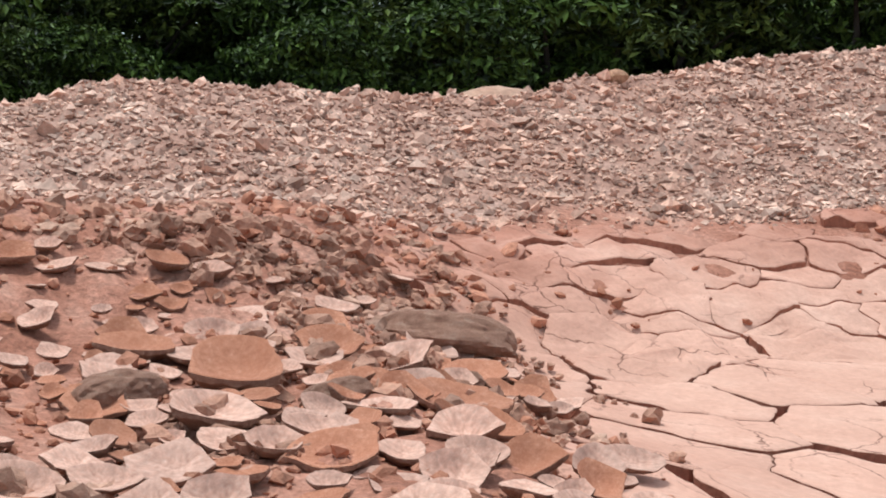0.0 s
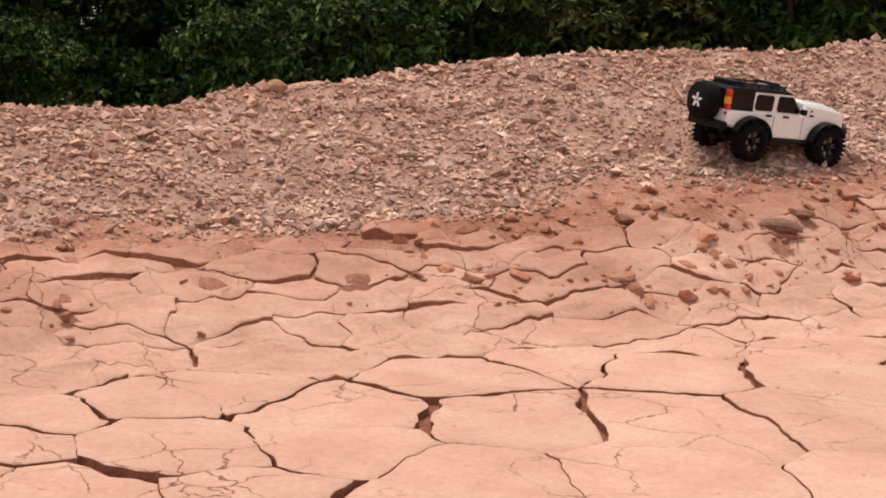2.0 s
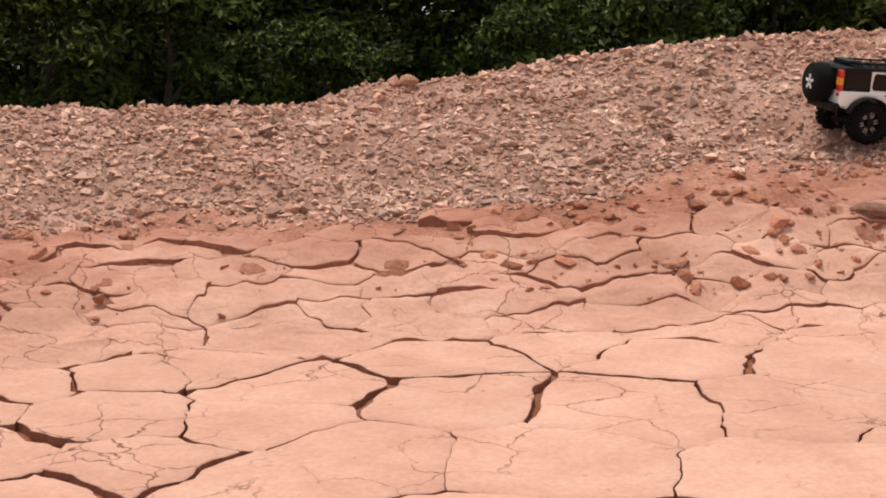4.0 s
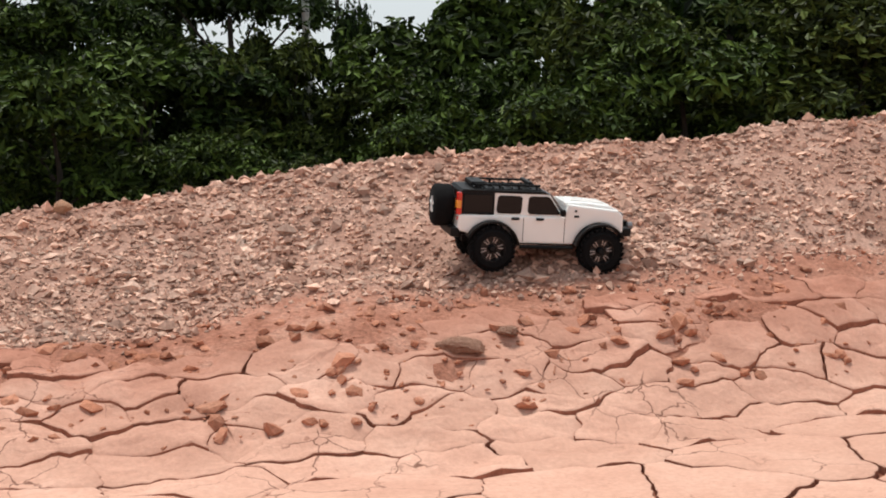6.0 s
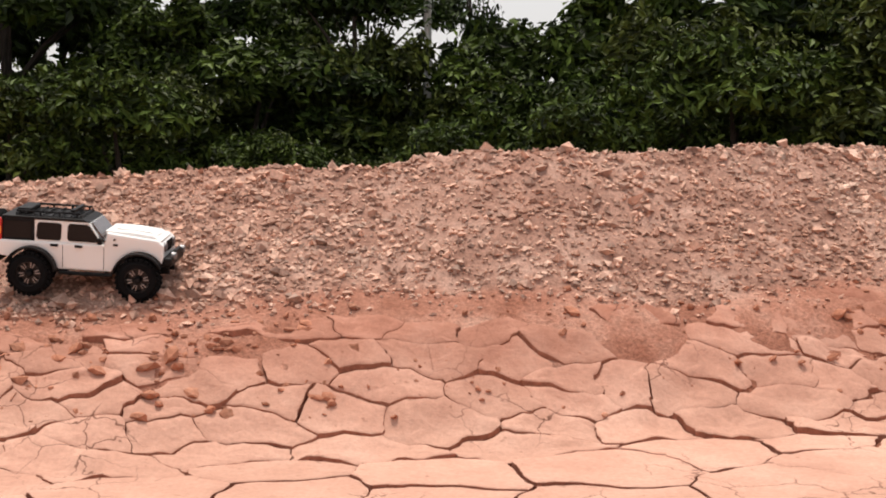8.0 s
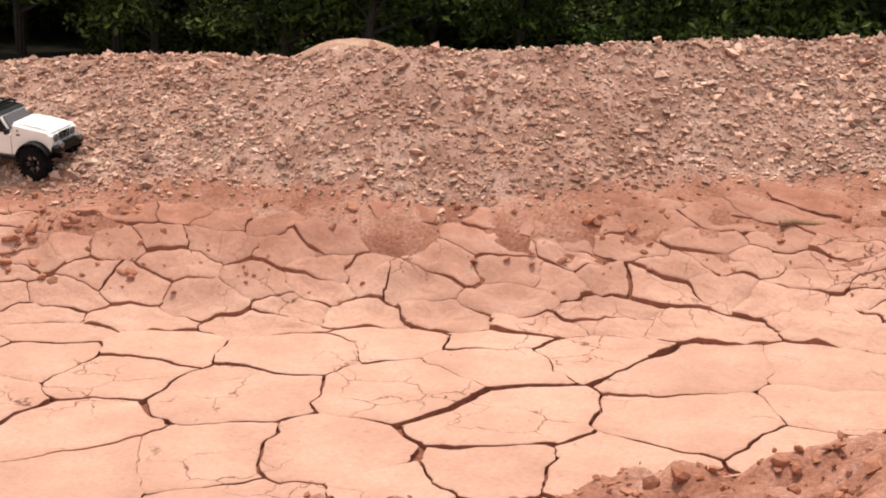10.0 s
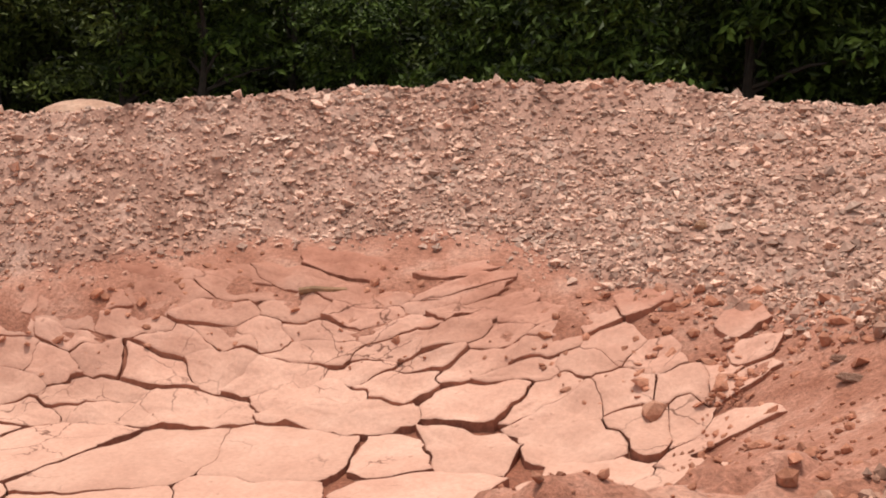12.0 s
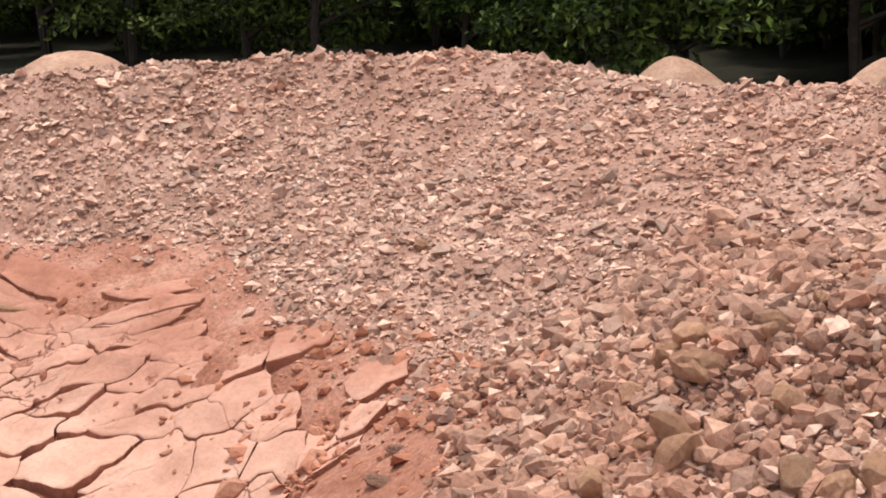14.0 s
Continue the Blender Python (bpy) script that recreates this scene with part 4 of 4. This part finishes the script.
def warp(p):
    x, y = p[:, 0], p[:, 1]
    wx = 0.020 * vnoise(x * 4.1, y * 4.1, 31) + 0.017 * vnoise(x * 13, y * 13, 32) + 0.006 * vnoise(x * 38, y * 38, 33)
    wy = 0.020 * vnoise(x * 4.1, y * 4.1, 41) + 0.017 * vnoise(x * 13, y * 13, 42) + 0.006 * vnoise(x * 38, y * 38, 43)
    return p + np.stack([wx, wy], 1)


def plate_mesh(name, i, pts, near, mat, fringe, r):
    poly = voronoi_cell(i, pts, near)
    kinds = {j: max(in_fringe(*pts[i]), in_fringe(*pts[j])) for j in near}
    ring = []
    for k, (p, who) in enumerate(poly):
        q = poly[(k + 1) % len(poly)][0]
        length = math.hypot(q[0] - p[0], q[1] - p[1])
        n = max(1, int(length / (0.022 if fringe else 0.018)))
        nx, ny = (q[1] - p[1]) / max(length, 1e-6), -(q[0] - p[0]) / max(length, 1e-6)
        half = crack_half(i, who, kinds[who]) if who >= 0 else 0
        for s in range(n):
            t = s / n
            x, y = p[0] + t * (q[0] - p[0]), p[1] + t * (q[1] - p[1])
            grow = half * 0.9 * math.sin(math.pi * t) * max(0.0, float(vnoise(x * 5, y * 5, 51)) + 0.25)
            ring.append((x + nx * grow, y + ny * grow))
    ring = from_plan(warp(np.array(ring)))
    c = ring.mean(0)
    n = len(ring)
    lift = r.uniform(-0.0015, 0.002) + 0.006 * float(ease(0.06, 0.2, bank_u(c[0], c[1])))
    tilt = np.array([r.gauss(0, 0.03), r.gauss(-0.01, 0.04)]) if fringe else np.array([r.gauss(0, 0.008), r.gauss(0, 0.008)])
    curl = r.uniform(0.0, 0.009) if fringe else r.uniform(0.0, 0.003)
    side = r.uniform(0, 6.28)

    def lay(p, dz, edge_share):
        z = ground_z(p[:, 0], p[:, 1]) + dz + lift + (p - c) @ tilt
        a = np.arctan2(p[:, 1] - c[1], p[:, 0] - c[0])
        z = z + edge_share * curl * (0.5 + 0.5 * np.cos(a - side))
        z = z + (0.012 if fringe else 0.0025) * fbm(p[:, 0] * 14, p[:, 1] * 14, 61, 3)
        return np.column_stack([p, z])

    inset = 0.003
    d = np.linalg.norm(ring - c, axis=1)[:, None]
    r2 = c + (ring - c) * np.maximum(0.2, 1 - inset / d)
    r3, r4 = c + (ring - c) * 0.66, c + (ring - c) * 0.33
    v = np.concatenate([lay(ring, -0.035, 1), lay(ring, -0.0018, 1), lay(r2, 0, 1), lay(r3, 0, 0.35), lay(r4, 0, 0.1), lay(c[None], 0, 0)])
    faces = []
    for level in range(4):
        for k in range(n):
            a, b = level * n + k, level * n + (k + 1) % n
            faces.append((a, b, b + n, a + n))
    for k in range(n):
        faces.append((4 * n + k, 4 * n + (k + 1) % n, 5 * n))
    me = bpy.data.meshes.new(name)
    me.from_pydata([tuple(q) for q in v], [], faces)
    me.polygons.foreach_set("use_smooth", np.array([k >= 2 * n for k in range(len(faces))], dtype=bool))
    me.materials.append(mat)
    me.materials.append(M_CRACK)
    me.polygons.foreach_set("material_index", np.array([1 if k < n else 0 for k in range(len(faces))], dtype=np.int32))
    at = me.attributes.new("redness", "FLOAT", "POINT")
    at.data.foreach_set("value", redness(v[:, 0], v[:, 1]).astype(np.float32))
    return me


def redness(x, y):
    rim = ease(0.0, 0.34, bank_u(x, y) + 0.06 * vnoise(x * 2.2, y * 2.2, 71))
    return np.clip(1.0 * rim + 0.35 * ease(-0.2, 0.4, near_side(x, y)) + 0.3 * ease(1.1, 0.5, x), 0, 1)


def build_plates():
    pts = plate_seeds()
    seed_plan.extend(pts)
    arr = np.array(pts)
    r = random.Random(21)
    counts = {"mud_plate": 0, "clay_plate": 0}
    for i in range(len(pts)):
        x, y = from_plan(arr[i:i + 1])[0]
        if (flake_zone(x, y) and y < 2.5) or x + 0.2 * (y - 3.65) > 7.12:
            continue
        order = np.argsort(((arr - arr[i]) ** 2).sum(1))[1:26]
        u = float(bank_u(x, y))
        fringe = u > -0.1
        rim = u - float(rim_shift(x))
        if rim > 0.29 or (rim > 0.20 and r.random() < (rim - 0.16) * 3.5):
            continue
        name = "clay_plate" if u > -0.02 else "mud_plate"
        me = plate_mesh(name, i, pts, [int(k) for k in order], M_MUD, fringe, r)
        if counts[name] < 300:
            ob = new(name, me)
            ob.parent = ground
        else:
            spare_plates.append(me)
        counts[name] += 1
    return counts


spare_plates = []
plate_counts = build_plates()
if spare_plates:
    bm = bmesh.new()
    for me in spare_plates:
        bm.from_mesh(me)
    rest = part("clay_plates", bm, M_MUD, ground)
    rest.data.materials.append(M_CRACK)
    tagged(rest, kind="stuff")


# ---- curled flakes of the broken crust ----
def flake_mesh(r, radius, curl):
    """A thin saucer of dried mud: uneven outline, far side rolled up, crumbly underside."""
    th = 0.08 * radius
    corners = r.randint(5, 7)
    turn = r.uniform(0, 6.28)
    tips = []
    for k in range(corners):
        a = turn + 2 * math.pi * (k + r.uniform(-0.28, 0.28)) / corners
        d = radius * r.uniform(0.78, 1.18)
        tips.append((d * math.cos(a), 0.85 * d * math.sin(a)))
    outline = []
    for k in range(corners):
        (ax, ay), (bx, by) = tips[k], tips[(k + 1) % corners]
        bow = r.uniform(-0.05, 0.16)
        for q in range(4):
            t = q / 4
            out = 1 + bow * math.sin(math.pi * t) + (r.uniform(-0.04, 0.04) if q else 0)
            outline.append(((ax + (bx - ax) * t) * out, (ay + (by - ay) * t) * out))
    n = len(outline)
    cut = math.pi / 2 + r.gauss(0, 0.6)
    rings = []
    for f in (1.0, 0.965, 0.78, 0.54, 0.28):
        ring = []
        for k, (x, y) in enumerate(outline):
            if f < 0.9:
                x, y = (sum(outline[(k + q) % n][axis] for q in (-3, -2, -1, 0, 1, 2, 3)) / 6.6 for axis in (0, 1))
            px, py = x * f, y * f
            lean = 0.5 + 0.5 * math.cos(math.atan2(py, px) - cut)
            ring.append((px, py, (0.30 + 0.70 * lean ** 1.5) * curl * f ** 2.2 * radius * 0.62 - (0.025 * radius if f == 1.0 else 0)))
        rings.append(ring)
    rough = [r.uniform(0.6, 1.8) for _ in range(n)]
    under = [[(x * 0.62, y * 0.62, z * 0.30 - th * 2.2) for x, y, z in rings[0]], [(x * 0.99, y * 0.99, z - th * q) for (x, y, z), q in zip(rings[0], rough)]]
    layers = under + rings
    v = [p for ring in layers for p in ring]
    m = len(layers)
    faces = [(l * n + k, l * n + (k + 1) % n, (l + 1) * n + (k + 1) % n, (l + 1) * n + k) for l in range(m - 1) for k in range(n)]
    v.append((0, 0, 0))
    faces += [((m - 1) * n + k, (m - 1) * n + (k + 1) % n, len(v) - 1) for k in range(n)]
    v.append((0, 0, -th * 2.3))
    faces += [((k + 1) % n, k, len(v) - 1) for k in range(n)]
    me = bpy.data.meshes.new("mud_flake")
    me.from_pydata(v, [], faces)
    top = [2 * n <= q < m * n for q in range(len(faces))]
    me.polygons.foreach_set("use_smooth", np.array([bool(q) and k >= 3 * n for k, q in enumerate(top)], dtype=bool))
    me.materials.append(M_FLAKE if r.random() < 0.62 else M_RED)
    me.materials.append(M_CLOD)
    me.polygons.foreach_set("material_index", np.array([0 if q else 1 for q in top], dtype=np.int32))
    return me


def build_flakes():
    r = random.Random(5)
    shapes = [flake_mesh(r, 1.0, c) for c in (0.6, 0.75, 0.9, 1.1, 1.25, 0.5, 0.8, 1.0, 0.45, 0.95, 0.7, 0.55)]
    spots_big = [(0.10, 1.79, 0.078), (0.02, 1.60, 0.066), (0.115, 1.53, 0.046), (0.39, 1.93, 0.074), (0.10, 1.41, 0.062), (0.38, 1.69, 0.076), (0.20, 1.33, 0.05),
                 (0.02, 1.95, 0.064), (0.33, 1.40, 0.05), (0.24, 1.63, 0.05), (0.30, 1.52, 0.055), (0.52, 1.50, 0.05), (0.22, 2.12, 0.06), (0.42, 2.25, 0.05)]
    placed = []

    def lay(x, y, radius):
        placed.append((x, y, radius))
        k = radius * r.uniform(0.95, 1.12)
        ob = new("mud_flake", r.choice(shapes))
        ob.parent = ground
        turn = Matrix.Rotation(r.gauss(0.12, 0.10), 3, "X") @ Matrix.Rotation(r.gauss(0, 0.10), 3, "Y") @ Matrix.Rotation(r.gauss(0.0, 0.7), 3, "Z")
        ob.matrix_basis = Matrix.LocRotScale((x, y, float(ground_z(x, y)) + 0.012 + 0.05 * radius), turn.to_quaternion(), (k, k, k * r.uniform(0.85, 1.2)))

    for x, y, radius in spots_big:
        lay(x, y, 0.86 * radius)
    for radius, count in ((0.050, 14), (0.038, 50), (0.027, 90), (0.018, 130)):
        made = 0
        for _ in range(count * 14):
            if made == count:
                break
            x, y = r.uniform(-0.75, 0.95), r.uniform(1.15, 2.5)
            if not flake_zone(x - 0.10 * r.random() * (radius < 0.06), y) or r.random() > 0.25 + 0.75 * float(ease(-0.25, 0.1, x - 0.2 * (y - 1.8))) or r.random() < float(ease(2.0, 2.5, y)):
                continue
            if any((x - a) ** 2 + (y - b) ** 2 < (0.74 * (radius + q)) ** 2 for a, b, q in placed):
                continue
            made += 1
            lay(x, y, radius)


build_flakes()


# ---- stones that lie singly ----
def stone_mesh(r, name="stone"):
    b = bmesh.new()
    bmesh.ops.create_icosphere(b, subdivisions=2, radius=0.5)
    long, deep, high = r.uniform(0.85, 1.15), r.uniform(0.7, 1.0), r.uniform(0.65, 0.95)
    dents = [(Vector((r.gauss(0, 1), r.gauss(0, 1), r.gauss(0, 1))).normalized(), r.uniform(0.27, 0.42)) for _ in range(10)]
    for v in b.verts:
        for way, reach in dents:
            over = v.co.dot(way) - reach
            if over > 0:
                v.co -= way * over * 0.97
        v.co = Vector((v.co.x * long, v.co.y * deep, v.co.z * high)) + Vector((r.gauss(0, 0.014), r.gauss(0, 0.014), r.gauss(0, 0.014)))
    me = bpy.data.meshes.new(name)
    b.to_mesh(me)
    b.free()
    me.materials.append(M_ROCK)
    return me


def clod_mesh(seed):
    """A rough rounded lump of dry clay, flat below."""
    b = bmesh.new()
    bmesh.ops.create_icosphere(b, subdivisions=4, radius=0.5)
    for v in b.verts:
        a, c = v.co.x * 4 + seed * 7.1, v.co.y * 4 + v.co.z * 5
        lump = 1 + 0.16 * float(fbm(a * 0.6, c * 0.6, seed, 2)) + 0.05 * float(fbm(a * 3, c * 3, seed + 5, 3))
        v.co = Vector((v.co.x * 1.25 * lump, v.co.y * 0.8 * lump, max(v.co.z, -0.18) * 0.62 * lump))
    me = bpy.data.meshes.new("clod")
    b.to_mesh(me)
    b.free()
    me.materials.append(M_CLOD)
    return me


rs = random.Random(9)
clod_shapes = [clod_mesh(k) for k in (1, 2, 3)]
stone_shapes = [stone_mesh(rs) for _ in range(9)]
placed = 0
for _ in range(4000):
    if placed == 300:
        break
    x, y = rs.uniform(7.9, 8.9), rs.uniform(2.95, 4.3)
    lean = (x - 7.75) * 0.8 + (3.6 - y) * 0.35
    if rs.random() > 0.25 + lean:
        continue
    k = min(0.075, 0.031 * math.exp(rs.gauss(0.2, 0.45)) * (1 + 0.6 * max(0, lean)))
    ob = new("stone", rs.choice(stone_shapes))
    ob.parent = ground
    ob.matrix_basis = Matrix.LocRotScale((x, y, float(ground_detail(x, y)) + 0.22 * k), Euler((rs.gauss(0, 0.4), rs.gauss(0, 0.4), rs.uniform(0, 6.28))), (k * rs.uniform(0.9, 1.4), k * rs.uniform(0.8, 1.1), k * rs.uniform(0.75, 1.1)))
    placed += 1

for x, y, k, lab in ((6.66, 4.57, 0.045, "small dark rock on the gravel bank"), (7.36, 3.76, 0.045, "reddish clod of dry clay beside the gravel slope"), (7.30, 3.86, 0.03, "small reddish clod on cracked mud"),
                     (7.2, 3.35, 0.045, "brown clod of dry clay on cracked mud"), (3.02, 2.86, 0.085, "reddish clod at the foot of the bank"), (3.14, 2.93, 0.06, "small reddish clod at the foot of the bank"),
                     (0.59, 2.20, 0.17, "large brown clod of dry clay among curled flakes"), (-0.06, 1.74, 0.11, "rough grey-brown clod among curled flakes"), (0.22, 1.72, 0.075, "grey clay clod between curled flakes"),
                     (1.9, 3.86, 0.06, "pale blocky rock on the crest of the bank"), (2.19, 4.08, 0.045, "pale rock on the crest of the bank")):
    clod = "clod" in lab
    ob = new("clay_clod" if clod else "rock", rs.choice(clod_shapes if clod else stone_shapes))
    lie = Euler((rs.gauss(0, 0.1), rs.gauss(0, 0.1), rs.gauss(0, 0.5))) if clod else Euler((rs.gauss(0, 0.3), rs.gauss(0, 0.3), rs.uniform(0, 6.28)))
    ob.matrix_basis = Matrix.LocRotScale((x, y, float(ground_detail(x, y)) + (0.06 if clod else 0.24) * k), lie, (k * 1.2, k, k * 0.9))
    tagged(ob, lab, "rock", "single rocks")

# a short dark stick at the foot of the bank
bm = bmesh.new()
tube(bm, [(-0.07, 0, 0), (-0.03, 0.006, 0.004), (0.02, -0.004, 0.003), (0.07, 0.003, 0.0)], 0.011, 7, 0.7)
stick = part("stick", bm, M_DRY, None)
stick.matrix_basis = Matrix.LocRotScale((5.80, 3.98, float(ground_z(5.80, 3.98)) + 0.012), Euler((0, 0, 0.5)), None)
tagged(stick, "short dark stick lying on the clay", "stick")


# ---- dry weed on the near bank ----
def build_weed():
    weed = new("dry_weed")
    wx, wy = 7.15, 1.42
    weed.location = (wx, wy, float(ground_detail(wx, wy)) - 0.005)
    right, up, away = Vector((0.83, 0.555, 0)), Vector((0, 0, 1)), Vector((-0.555, 0.83, 0))
    r = random.Random(17)

    def stem_point(dx, bend, h, t):
        return right * (dx * t ** 1.2 + bend * math.sin(3 * t)) + up * (h * t) + away * (0.3 * dx * t)

    def blade(a, b_, width):
        b = bmesh.new()
        rows = []
        side = (b_ - a).cross(away).normalized()
        for k in range(7):
            t = k / 6
            c = a.lerp(b_, t) + up * (0.006 * math.sin(3.1 * t))
            ww = width * math.sin(math.pi * (0.1 + 0.87 * t)) * 0.5
            rows.append([b.verts.new(c - side * ww), b.verts.new(c + away * 0.0014), b.verts.new(c + side * ww), b.verts.new(c - away * 0.0011)])
        for p, q in zip(rows, rows[1:]):
            for k in range(4):
                b.faces.new((p[k], p[(k + 1) % 4], q[(k + 1) % 4], q[k]))
        b.faces.new(rows[0][::-1]), b.faces.new(rows[-1])
        part("blade", b, M_DRY, weed, "curled brown leaf blade")

    tall = ((-0.035, 0.46, 0.006, 0.0019), (0.105, 0.44, 0.022, 0.0021), (-0.012, 0.30, -0.008, 0.0015), (0.055, 0.25, 0.012, 0.0013), (0.09, 0.33, 0.004, 0.0012), (-0.07, 0.22, -0.012, 0.0013),
            (0.03, 0.19, 0.008, 0.0012), (0.0, 0.16, 0.0, 0.0014), (-0.05, 0.14, -0.01, 0.0012), (0.075, 0.16, 0.014, 0.0012), (0.012, 0.27, 0.01, 0.0011))
    for dx, h, bend, thick in tall:
        b = bmesh.new()
        tube(b, [stem_point(dx, bend, h, t / 6) + right * r.gauss(0, 0.0015) for t in range(7)], thick, 5, 0.45)
        part("stem", b, M_DRY, weed)
    for dx, h, bend, lo in ((0.105, 0.44, 0.022, 0.70), (-0.035, 0.46, 0.006, 0.90)):
        for k in range(5):
            t = lo + (1 - lo) * k / 5
            a = stem_point(dx, bend, h, t)
            blade(a, a + right * r.choice((-1, 1)) * r.uniform(0.006, 0.014) + up * r.uniform(0.02, 0.035), 0.0035)
    for x0, z0, x1, z1, w in ((-0.005, 0.095, -0.065, 0.185, 0.0075), (-0.006, 0.165, 0.028, 0.225, 0.0070), (-0.02, 0.155, 0.012, 0.19, 0.0060), (0.005, 0.04, -0.05, 0.075, 0.0045),
                              (0.03, 0.05, 0.07, 0.12, 0.0035), (0.01, 0.02, -0.022, 0.10, 0.0040), (0.02, 0.01, 0.05, 0.06, 0.0040)):
        blade(right * x0 + up * z0, right * x1 + up * z1, w)
    return tagged(weed, "dry brown weed with thin bare stems on the bank", "weed")


build_weed()
